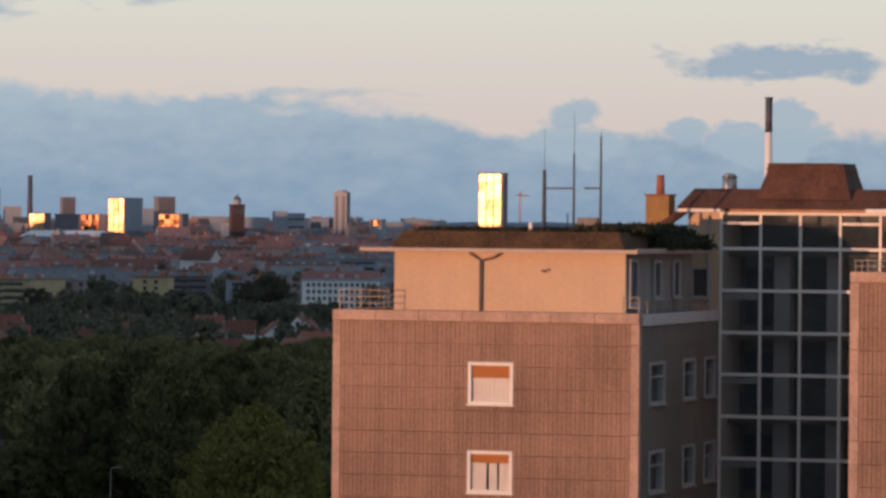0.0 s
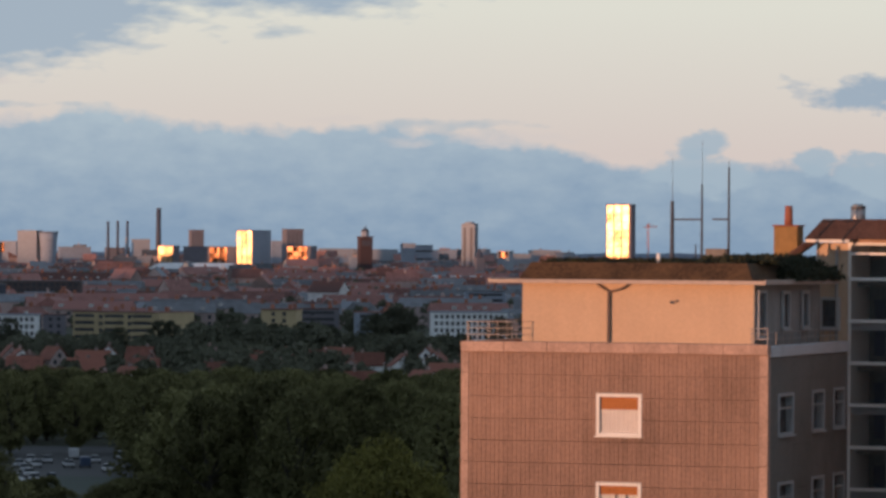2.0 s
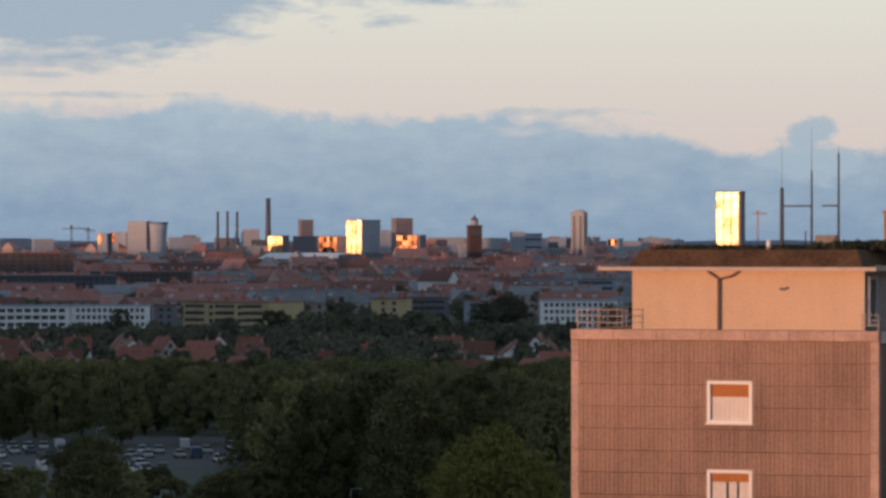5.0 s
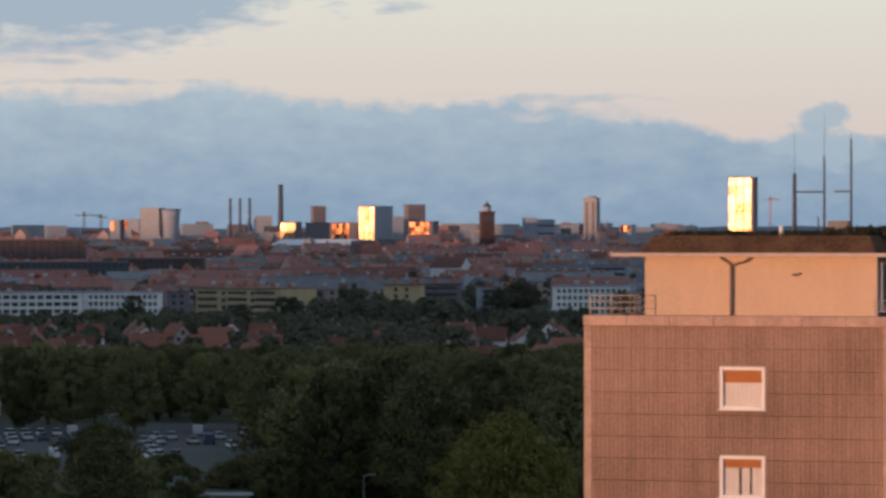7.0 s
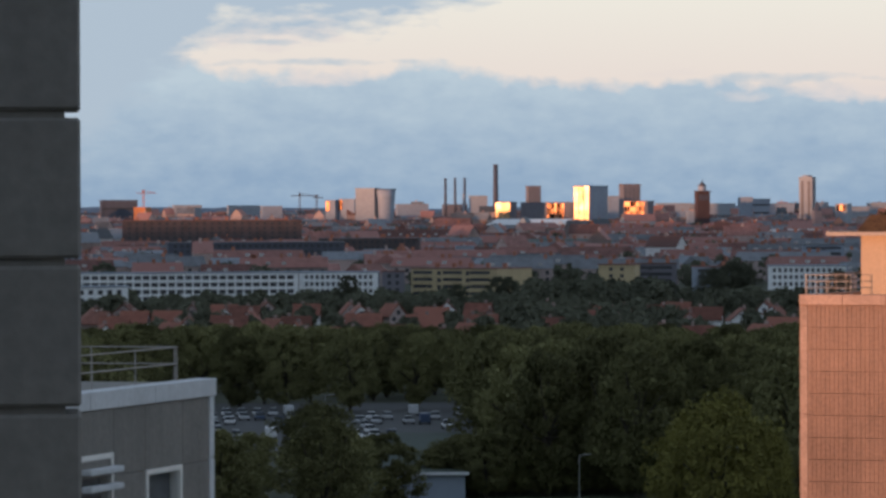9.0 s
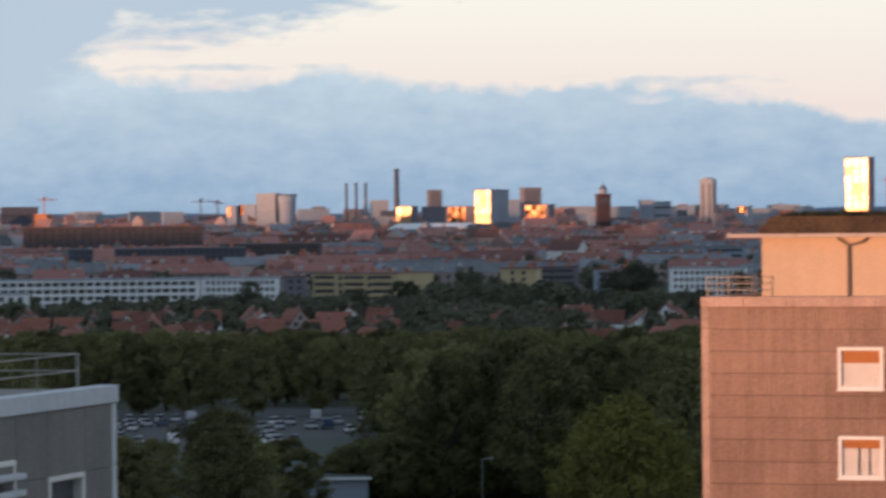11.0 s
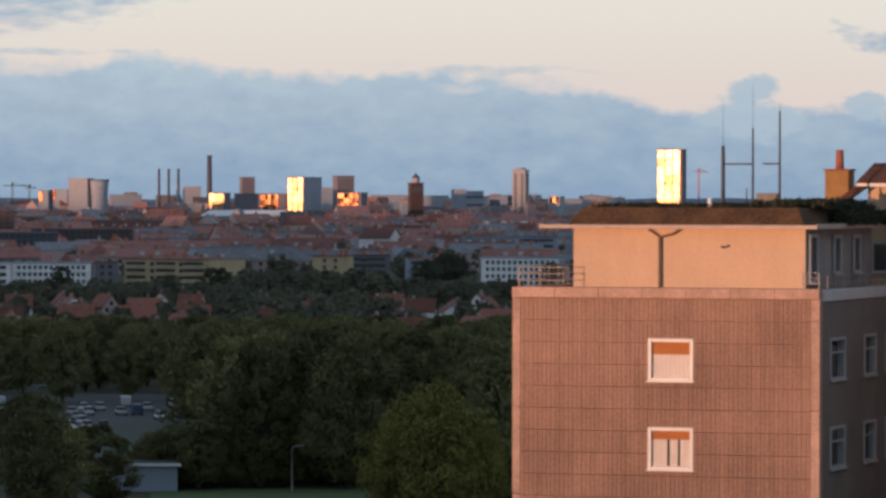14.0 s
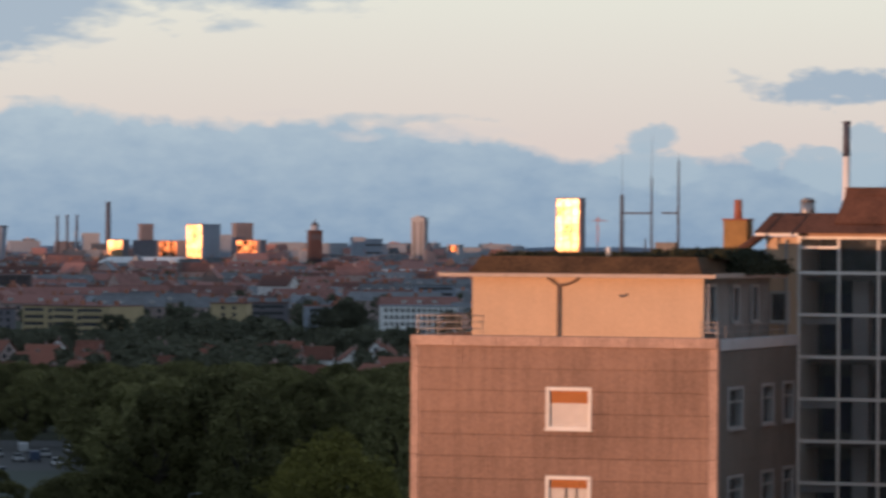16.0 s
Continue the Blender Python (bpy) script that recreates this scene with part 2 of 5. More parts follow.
def part(name, bm, material, parent, label="", smooth=False):
    me = mesh_of(bm, material, name)
    if smooth:
        me.polygons.foreach_set("use_smooth", [True] * len(me.polygons))
    ob = new(name, me)
    ob.parent = parent
    return tagged(ob, label)


def piece(name, me, parent, x=0.0, y=0.0, z=0.0, rz=0.0):
    ob = new(name, me)
    ob.parent = parent
    ob.location, ob.rotation_euler = (x, y, z), (0, 0, rz)
    return ob


def thing(name, m, label, category, group="", kind=""):
    ob = new(name)
    ob.matrix_basis = m
    return tagged(ob, label, category, group, kind)


def spot(bearing, dist, z=0.0, turn=0.0):
    """A place by its bearing from the eye in degrees and its distance; turn: degrees from facing the eye."""
    b = radians(bearing)
    return pose(dist * math.sin(b), dist * math.cos(b), z, 0, 0, turn - bearing)


def grade(d):
    """The land climbs gently behind the park towards the far side of the town."""
    return 0.0 if d < 1750 else 24.0 * ((d - 1750) / 3200) ** 1.1


B = bmesh.new


# ---- ground ----
def land():
    """One sheet of ground from behind the eye to the horizon."""
    bm = B()
    rings, spokes = [0.0, 60, 120, 200, 400, 700, 1000, 1400, 1750, 2000, 2300, 2600, 3000, 3400, 3800, 4200, 4600, 4950], 72
    grid = []
    for d in rings:
        grid.append([bm.verts.new((d * math.sin(2 * math.pi * k / spokes), d * math.cos(2 * math.pi * k / spokes), grade(d))) for k in range(spokes if d else 1)])
    for i in range(1, len(rings)):
        for k in range(spokes):
            a, b = grid[i][k], grid[i][(k + 1) % spokes]
            if i == 1:
                bm.faces.new((grid[0][0], b, a))
            else:
                bm.faces.new((a, grid[i - 1][k], grid[i - 1][(k + 1) % spokes], b))
    ob = new("ground", mesh_of(bm, GRASS, "ground"))
    return tagged(ob, "dark green grass and soil of the park and town", "ground", kind="structure")


GRASS = mat("park grass and earth", (0.045, 0.05, 0.028), 1.0, scale=0.05, vary=0.5, fine=20)
land()

# ---- the tower block with its glazed stair ----
STOREY = 2.8
BLOCK = pose(2.567, 146.6, 0, 0, 0, -19.6)   # origin: foot of the front's far corner; x along the front, y into the depth
TOP = H - 2.91                               # top of the parapet
FRONT_W, SIDE_L = 10.1, 10.4


def panel_mesh(w, h, ribs, material, name, d=0.285):
    """A cladding slab with upright grooves, its face at y = 0 and its back at y = d."""
    bm = B()
    step, groove = w / ribs, 0.03
    prof = [(-w / 2, 0.018)]
    for i in range(ribs):
        x = -w / 2 + i * step
        prof += [(x + groove / 2, 0.0), (x + step - groove / 2, 0.0)]
        prof += [(x + step, 0.018)]
    lo, hi = [bm.verts.new((x, y, -h / 2)) for x, y in prof], [bm.verts.new((x, y, h / 2)) for x, y in prof]
    for i in range(len(prof) - 1):
        bm.faces.new((lo[i], lo[i + 1], hi[i + 1], hi[i]))
    bl, br, tl, tr = (bm.verts.new(c) for c in ((-w / 2, d, -h / 2), (w / 2, d, -h / 2), (-w / 2, d, h / 2), (w / 2, d, h / 2)))
    bm.faces.new((bl, lo[0], hi[0], tl))
    bm.faces.new((lo[-1], br, tr, hi[-1]))
    bm.faces.new((*hi, tr, tl))
    bm.faces.new((*lo[::-1], bl, br))
    return mesh_of(bm, material, name)


def window(parent, x, z, w, h, y=0.0, rz=0.0, curtain=True, depth=0.22, name="window", bars=False, dark=False, split=False):
    """A white framed window in an opening; x, z: the middle of it. Its face looks along local -y."""
    e = new(name)
    e.parent = parent
    e.location, e.rotation_euler = (x, y, z), (0, 0, rz)
    # dark: frame takes the white with shade put into its colour
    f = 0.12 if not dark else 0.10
    bm = B()
    box(bm, -w / 2, -w / 2 + f, -0.05, depth - 0.01, -h / 2, h / 2, 0.012)
    box(bm, w / 2 - f, w / 2, -0.05, depth - 0.01, -h / 2, h / 2, 0.012)
    box(bm, -w / 2 + f, w / 2 - f, -0.05, depth - 0.01, h / 2 - f, h / 2, 0.012)
    box(bm, -w / 2 + f, w / 2 - f, -0.05, depth - 0.01, -h / 2, -h / 2 + f, 0.012)
    part("frame", bm, WHITE if not dark else SHADED_WHITE, e)
    part("sill", box(B(), -w / 2 - 0.03, w / 2 + 0.03, -0.11, -0.05, -h / 2 - 0.03, -h / 2 + 0.03, 0.01), WHITE if not dark else SHADED_WHITE, e)
    py = 0.03 if depth > 0.15 else 0.01
    g = part("pane", box(B(), -w / 2 + f, w / 2 - f, py, py + 0.01, -h / 2 + f, h / 2 - f), GLASS, e)
    g.visible_shadow = False
    if bars:
        part("glazing_bar", box(B(), -w / 2 + f, w / 2 - f, 0.0, 0.029, 0.18, 0.24), WHITE if not dark else SHADED_WHITE, e)
    part("room", box(B(), -w / 2 + f, w / 2 - f, depth - 0.005, depth + 0.02, -h / 2 + f, h / 2 - f), DARK_IN, e)
    if curtain:
        cw = w - 2 * f - 0.04
        for xa, xb in ((-cw / 2, cw / 2),) if not split else ((-cw / 2, -0.13), (-0.05, 0.22), (0.29, cw / 2)):
            bm, n = B(), max(4, int((xb - xa) * 21))
            rows = [[bm.verts.new((xa + (xb - xa) * i / n, 0.062 + 0.006 * math.sin(i * 2.1), zz)) for i in range(n + 1)] for zz in (-h / 2 + f, curtain)]
            for i in range(n):
                bm.faces.new((rows[0][i], rows[0][i + 1], rows[1][i + 1], rows[1][i]))
            part("curtain", bm, CURTAIN, e, "white gathered curtain")
        part("blind", box(B(), -w / 2 + f + 0.01, w / 2 - f - 0.01, 0.046, 0.051, curtain - 0.05, h / 2 - f), BLIND, e, "brown roller blind half down")
    return e


def tower_block():
    t = thing("tower_block", BLOCK, "ribbed brown concrete high-rise block glowing in low sun", "building")
    W, L, low = FRONT_W, SIDE_L, H - 12.3
    # the body: core, with the clad faces laid on it
    part("wall", box(B(), 0.02, W - 0.26, 0.30, L - 0.01, 0.0, TOP - 0.12), CLAD, t)
    # corner posts and coping
    for x0, x1 in ((0.0, 0.26), (W - 0.29, W)):
        z = low
        while z < TOP - 0.35:
            z1 = min(z + STOREY - 0.012, TOP - 0.335)
            part("corner_post", box(B(), x0, x1, 0.0, 0.3, z, z1, 0.012), CLAD_EDGE, t)
            z += STOREY
    n = 7
    for i in range(n):
        part("coping", box(B(), W * i / n + 0.003, W * (i + 1) / n - 0.003, -0.06, 0.34, TOP - 0.33, TOP, 0.015), CLAD_EDGE, t)
    for i in range(6):
        y0 = 0.342 + (L - 0.35) * i / 6
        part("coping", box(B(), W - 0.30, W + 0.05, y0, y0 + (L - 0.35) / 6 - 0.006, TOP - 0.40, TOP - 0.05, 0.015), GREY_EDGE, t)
    part("coping", box(B(), -0.05, 0.28, 0.342, L, TOP - 0.33, TOP - 0.004, 0.015), CLAD_EDGE, t)
    part("roof", box(B(), 0.285, W - 0.305, 0.345, L - 0.02, TOP - 0.45, TOP - 0.30), MOSS, t)
    # windows of the front, one to a storey
    wz = [H - 5.18 - STOREY * k for k in range(3)]
    wx, ww, wh = 5.25, 1.50, 1.36
    for k, z in enumerate(wz):
        window(t, wx, z, ww, wh, 0.05, 0.0, 0.22 if k == 0 else 0.34, depth=0.21, split=k == 1)
    # four rows of slabs to a storey
    row_h = STOREY / 4
    x0, x1 = 0.262, W - 0.292
    cols = 5
    cw = (x1 - x0) / cols
    full = panel_mesh(cw, row_h - 0.014, 13, CLAD, "cladding_panel")
    z = TOP - 0.335 - row_h / 2
    while z > low:
        for c in range(cols):
            xa, xb = x0 + c * cw, x0 + (c + 1) * cw
            pieces = [(xa, xb, z - row_h / 2, z + row_h / 2)]
            for zc in wz:
                nxt = []
                for (a, b, lo, hi) in pieces:
                    l, r, bo, to = wx - ww / 2, wx + ww / 2, zc - wh / 2, zc + wh / 2
                    if b <= l or a >= r or hi <= bo or lo >= to:
                        nxt.append((a, b, lo, hi))
                        continue
                    if a < l - 0.03:
                        nxt.append((a, l, lo, hi))
                    if b > r + 0.03:
                        nxt.append((r, b, lo, hi))
                    a2, b2 = max(a, l), min(b, r)
                    if hi > to + 0.03:
                        nxt.append((a2, b2, to, hi))
                    if lo < bo - 0.03:
                        nxt.append((a2, b2, lo, bo))
                pieces = nxt
            for (a, b, lo, hi) in pieces:
                whole = abs(b - a - cw) < 1e-6 and abs(hi - lo - row_h) < 1e-6
                me = full if whole else panel_mesh(b - a, hi - lo - 0.014, max(1, round((b - a) / 0.146)), CLAD, "cladding_panel")
                piece("cladding_panel", me, t, (a + b) / 2, 0.012, (lo + hi) / 2)
        z -= row_h
    # the shaded side: grey slabs and three columns of narrow windows
    side_z = [H - 5.15 - STOREY * k for k in range(3)]
    cols_y = ((2.2, 1.9), (6.35, 1.6), (9.15, 1.5))
    for z in side_z:
        for yy, wide in cols_y:
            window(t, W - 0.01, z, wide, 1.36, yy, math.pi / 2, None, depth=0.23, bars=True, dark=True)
    ys = [0.32, 1.25, 3.15, 4.4, 5.55, 7.15, 7.8, 8.4, 9.9, L - 0.05]
    zs = [TOP - 0.42 - row_h * k for k in range(13)]
    for i in range(len(ys) - 1):
        yc, wdt = (ys[i] + ys[i + 1]) / 2, ys[i + 1] - ys[i]
        cuts = list(zip(zs, zs[1:]))
        if any(abs(yc - c) < 0.5 for c, wide in cols_y):
            cuts, at = [], zs[0]
            for z in side_z:
                cuts.append((at, z + 0.68))
                at = z - 0.68
        for za, zb in cuts:
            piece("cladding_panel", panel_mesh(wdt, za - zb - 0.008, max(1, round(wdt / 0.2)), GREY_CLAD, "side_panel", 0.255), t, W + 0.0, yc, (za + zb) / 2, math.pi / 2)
    return t


block = tower_block()


def roof_storey():
    """The set-back roof storey: plaster walls, wide eaves, felt roof, gutter and pipes."""
    t = thing("roof_storey", BLOCK, "cream plastered roof storey with wide white eaves and mossy felt roof", "building")
    x0, x1, y0, y1 = 1.72, 9.35, 1.0, 9.4
    z0, z1 = TOP - 0.298, H - 1.04
    part("wall", box(B(), x0, x1, y0, y1, z0, z1), PLASTER, t, "cream plaster")
    part("eaves", box(B(), x0 - 0.95, x1 + 0.48, y0 - 0.45, y1 + 0.4, z1 + 0.002, z1 + 0.05), WHITE, t)
    part("fascia", box(B(), x0 - 1.0, x1 + 0.52, y0 - 0.50, y0 - 0.455, z1 - 0.01, z1 + 0.115, 0.01), FASCIA, t, "white painted fascia")
    part("fascia", box(B(), x1 + 0.485, x1 + 0.53, y0 - 0.45, y1 + 0.4, z1 - 0.01, z1 + 0.15, 0.01), FASCIA, t)
    part("fascia", box(B(), x0 - 1.0, x0 - 0.955, y0 - 0.45, y1 + 0.4, z1 - 0.01, z1 + 0.15, 0.01), FASCIA, t)
    bm = frustum(B(), x0 - 0.05, x1 + 0.10, y0 - 0.42, y1 + 0.3, z1 + 0.055, z1 + 0.66, 0.32, 0.35, 0.5, 0.4)
    part("roof", bm, FELT, t, "mossy brown roofing felt")
    part("roof_edge", box(B(), x0 - 0.94, x1 + 0.47, y0 - 0.44, y1 + 0.38, z1 + 0.052, z1 + 0.11), DARK_FELT, t)
    # rainwater head, swan neck and downpipe
    bm = B()
    bar(bm, (4.25, y0 - 0.10, z1 - 0.03), (4.62, y0 - 0.09, z1 - 0.27), 0.035)
    bar(bm, (4.62, y0 - 0.09, z1 - 0.27), (5.05, y0 - 0.10, z1 - 0.17), 0.035)
    bar(bm, (5.05, y0 - 0.10, z1 - 0.17), (5.27, y0 - 0.10, z1 - 0.03), 0.035)
    bar(bm, (4.62, y0 - 0.09, z1 - 0.26), (4.62, y0 - 0.09, z0), 0.05, 8)
    part("downpipe", bm, PIPE, t, "dull zinc downpipe with two branches")
    bm = B()
    box(bm, 6.62, 6.80, y0 - 0.06, y0 - 0.002, z1 - 0.62, z1 - 0.54, 0.01)
    box(bm, 6.82, 6.90, y0 - 0.05, y0 - 0.002, z1 - 0.58, z1 - 0.50, 0.01)
    part("wall_vent", bm, DARK_STEEL, t)
    # added sheet: the shade of the plaster side is in its grey
    part("side_boarding", box(B(), x1 + 0.002, x1 + 0.03, y0 + 0.01, y1, z0, z1 - 0.002), SIDE_SHADE, t, "grey weathered side facing, darkened for shade")
    # side windows and door of the roof storey
    for yy, w, h, zc in ((1.65, 1.0, 1.55, -0.95), (4.65, 0.9, 1.25, -0.85), (7.15, 0.9, 1.25, -0.85)):
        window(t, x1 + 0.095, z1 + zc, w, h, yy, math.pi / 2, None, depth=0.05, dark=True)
    return t


roof_storey()


def railing(name, m, length, height, posts, rails, material, label):
    t = thing(name, m, label, "railing")
    for i in range(posts):
        part("post", cyl(B(), length * i / (posts - 1), 0, 0, height, 0.017, seg=6), material, t)
    for k in range(rails):
        z = height * (k + 1) / rails
        part("rail", bar(B(), (-0.05, 0, z), (length + 0.05, 0, z), 0.016), material, t)
    return t


RAIL = mat("weathered railing paint", (0.34, 0.31, 0.29), 0.6, 0.2, scale=3.0, vary=0.2)
railing("railing", BLOCK @ pose(0.14, 0.2, TOP), 1.5, 0.62, 3, 3, RAIL, "thin weathered metal railing on the flat roof")
railing("railing", BLOCK @ pose(0.14, 0.3, TOP, 0, 0, 90), 8.0, 0.62, 9, 3, RAIL, "thin weathered metal railing on the flat roof")
railing("railing", BLOCK @ pose(FRONT_W - 0.6, 0.25, TOP), 0.5, 0.5, 2, 3, RAIL, "short thin metal railing on the flat roof")
railing("railing", BLOCK @ pose(FRONT_W - 0.12, 0.4, TOP - 0.05, 0, 0, 90), 9.0, 0.42, 10, 2, RAIL, "thin metal railing on the flat roof edge")


def stair_tower():
    t = thing("stair_tower", BLOCK, "glazed stair tower with white steel grid and brown shingle roof", "building")
    y, x0, x1 = SIDE_L, 9.35, 19.6          # the plane of the glass
    gx0, step, top = 10.14, 1.352, H + 0.30
    low = H - 12.3
    part("wall", box(B(), gx0 + 0.05, x1, y + 2.6, y + 6.0, 0, top), DARK_IN, t)
    part("wall", box(B(), x0 - 0.35, gx0 - 0.06, y - 0.02, y + 5.0, TOP - 0.4, top), PLASTER, t, "cream plaster")
    window(t, x0 + 0.13, H - 2.05, 0.72, 1.08, y - 0.08, 0.0, None, depth=0.05, dark=True)
    part("downpipe", bar(B(), (gx0 - 0.42, y - 0.10, top - 0.1), (gx0 - 0.42, y - 0.10, TOP), 0.05, 8), STEEL, t)
    part("wall", box(B(), gx0 - 0.05, gx0 + 0.045, y, y + 5.0, 0, top), WHITE, t)
    # grid of mullions and transoms with panes
    cols = 6
    zs = [top - 0.02, H - 0.90]
    while zs[-1] > low:
        zs.append(zs[-1] - STOREY / 2)
    for c in range(cols + 1):
        part("mullion", box(B(), gx0 + c * step - 0.045, gx0 + c * step + 0.045, y - 0.05, y + 0.08, low, top - 0.02, 0.008), WHITE, t)
    for k, z in enumerate(zs):
        part("transom", box(B(), gx0 - 0.06, gx0 + cols * step + 0.05, y - 0.075, y + 0.06, z - 0.055, z + 0.055, 0.008), WHITE, t)
    for c in range(cols):
        for k in range(len(zs) - 1):
            g = part("pane", box(B(), gx0 + c * step + 0.046, gx0 + (c + 1) * step - 0.046, y + 0.02, y + 0.03, zs[k + 1] + 0.056, zs[k] - 0.056), STAIR_GLASS, t)
            g.visible_shadow = False
    for c in (0, 3):
        part("transom", box(B(), gx0 + c * step + 0.046, gx0 + (c + 1) * step - 0.046, y - 0.05, y + 0.019, top - 0.40, top - 0.31, 0.008), WHITE, t)
    # landings, doors and a core seen dimly behind the glass
    z = H - 1.0
    k = 0
    while z > low:
        part("landing", box(B(), gx0 + 0.05, x1, y + 0.9, y + 2.59, z - 0.16, z), GREY_CLAD, t)
        part("landing_edge", box(B(), gx0 + 0.05, gx0 + step - 0.1, y + 0.10, y + 0.5, z - STOREY / 2 - 0.20, z - STOREY / 2 + 0.02), GREY_EDGE, t)
        for xx in (gx0 + 0.25, gx0 + 0.85):
            part("door", box(B(), xx, xx + 0.36, y + 2.50, y + 2.59, z - 2.5, z - 0.6), BLUE_DOOR, t)
        for xx in (gx0 + step + 0.1, gx0 + 2 * step + 0.55, gx0 + 3.4 * step):
            part("column", box(B(), xx, xx + 0.55, y + 1.6, y + 2.2, z - STOREY + 0.001, z - 0.161), GREY_EDGE, t)
        z -= STOREY
        k += 1
    # roof: shingled slope, with the taller lift house in the middle
    rx0, rx1 = x0 - 0.22, x1 + 3.0
    part("eaves", box(B(), rx0 - 0.38, gx0 + 0.1, y - 0.55, y + 5.2, top + 0.02, top + 0.12, 0.01), WHITE, t)
    # these eaves carry the low sun's orange in their colour
    part("eaves", box(B(), gx0 + 0.102, rx1, y - 0.12, y + 5.2, top + 0.02, top + 0.12, 0.01), LIT_SOFFIT, t)
    part("roof", frustum(B(), rx0 - 0.42, rx1, y - 0.6, y + 5.2, top + 0.122, top + 0.80, 0.45, 0.5, 0.8, 0.8), DARK_FELT, t, "red-brown shingles")
    part("lift_house", frustum(B(), gx0 + 1.24, gx0 + 4.45, y - 0.3, y + 2.4, top + 0.45, top + 1.40, 0.30, 0.30, 0.38, 0.3), DARK_FELT, t, "red-brown shingled lift house")
    part("ridge", frustum(B(), gx0 + 1.50, gx0 + 4.19, y + 0.04, y + 2.14, top + 1.401, top + 1.62, 0.06, 0.10, 0.10, 0.1), DARK_FELT, t)
    part("capping", box(B(), gx0 + 1.52, gx0 + 4.12, y + 0.10, y + 2.08, top + 1.621, top + 1.66, 0.01), FELT, t)
    part("hip", bar(B(), (rx0 + 0.1, y - 0.3, top + 0.25), (rx0 - 0.95, y - 0.6, top - 0.52), 0.14), DARK_FELT, t)
    bm = cyl(B(), gx0 - 0.07, y + 1.4, top + 0.5, top + 1.20, 0.25, seg=18)
    part("vent", bm, STEEL, t, "round steel roof vent", True)
    part("vent_cap", cyl(B(), gx0 - 0.07, y + 1.4, top + 1.201, top + 1.32, 0.28, 0.14, 18), STEEL, t, "", True)
    return t


STAIR_GLASS = pane_mat("dark stair glass", (0.09, 0.105, 0.105), 0.80, 0.06)
BLUE_DOOR = mat("blue door", (0.03, 0.04, 0.09), 0.6, scale=2.0, vary=0.3)
# Warm tint stands in for low sun along the soffit.
LIT_SOFFIT = mat("soffit board with low-sun orange in it", (0.40, 0.26, 0.18), 0.8, scale=2.0, vary=0.3)
stair_tower()


def far_wing():
    """The second wing, half a storey higher, in line with the first."""
    t = thing("tower_block", BLOCK @ pose(16.78, 0, 0), "second brown concrete high-rise wing, half a storey higher", "building")
    W, L, top, low = 10.1, 10.4, TOP + 1.40, H - 12.3
    part("wall", box(B(), 0.02, W - 0.06, 0.30, L, 0.0, top - 0.12), GREY_CLAD, t)
    z = low
    while z < top - 0.35:
        part("corner_post", box(B(), 0.0, 0.30, 0.0, 0.3, z, min(z + STOREY - 0.012, top - 0.335), 0.012), CLAD_EDGE, t)
        z += STOREY
    for i in range(7):
        part("coping", box(B(), W * i / 7 + 0.003, W * (i + 1) / 7 - 0.003, -0.06, 0.34, top - 0.33, top, 0.015), CLAD_EDGE, t)
    row_h = STOREY / 4
    me = panel_mesh(1.0, row_h - 0.014, 7, CLAD, "cladding_panel")
    z = top - 0.335 - row_h / 2
    while z > low:
        for c in range(4):
            piece("cladding_panel", me, t, 0.302 + 0.5 + c, 0.012, z)
        z -= row_h
    x0, y0 = 1.05, 1.2
    part("wall", box(B(), x0, W, y0, L, top - 0.12, H + 0.30), PLASTER, t, "cream plaster")
    part("eaves", box(B(), x0 - 0.75, W + 0.4, y0 - 0.45, L, H + 0.302, H + 0.42, 0.01), WHITE, t)
    part("roof", frustum(B(), x0 - 0.6, W + 0.4, y0 - 0.40, L, H + 0.425, H + 0.98, 0.35, 0.3, 0.5, 0.4), DARK_FELT, t)
    for k in range(4):
        z = H - 2.35 - STOREY * k * 1.0
        part("lamp", cyl(B(), -0.14, 2.5, z - 0.16, z + 0.16, 0.19, 0.10), WHITE, t, "white round wall lamp", True)
    return t


far_wing()
railing("railing", BLOCK @ pose(16.9, 0.2, TOP + 1.40), 1.0, 0.35, 6, 2, RAIL, "thin metal railing on the flat roof")


def roof_chimney():
    x, y = 7.90, 10.9
    z = H - 0.34
    t = thing("chimney", BLOCK @ pose(x, y, z), "yellow brick chimney with a red clay pot on the roof", "chimney")
    part("shaft", box(B(), -0.41, 0.41, -0.4, 0.4, -z, 1.18, 0.02), YELLOW, t)
    part("cap", box(B(), -0.46, 0.46, -0.45, 0.45, 1.181, 1.24, 0.02), POT, t)
    part("pot", cyl(B(), 0, 0, 1.241, 1.88, 0.15, 0.13), POT, t, "red clay pot", True)
    return t


roof_chimney()


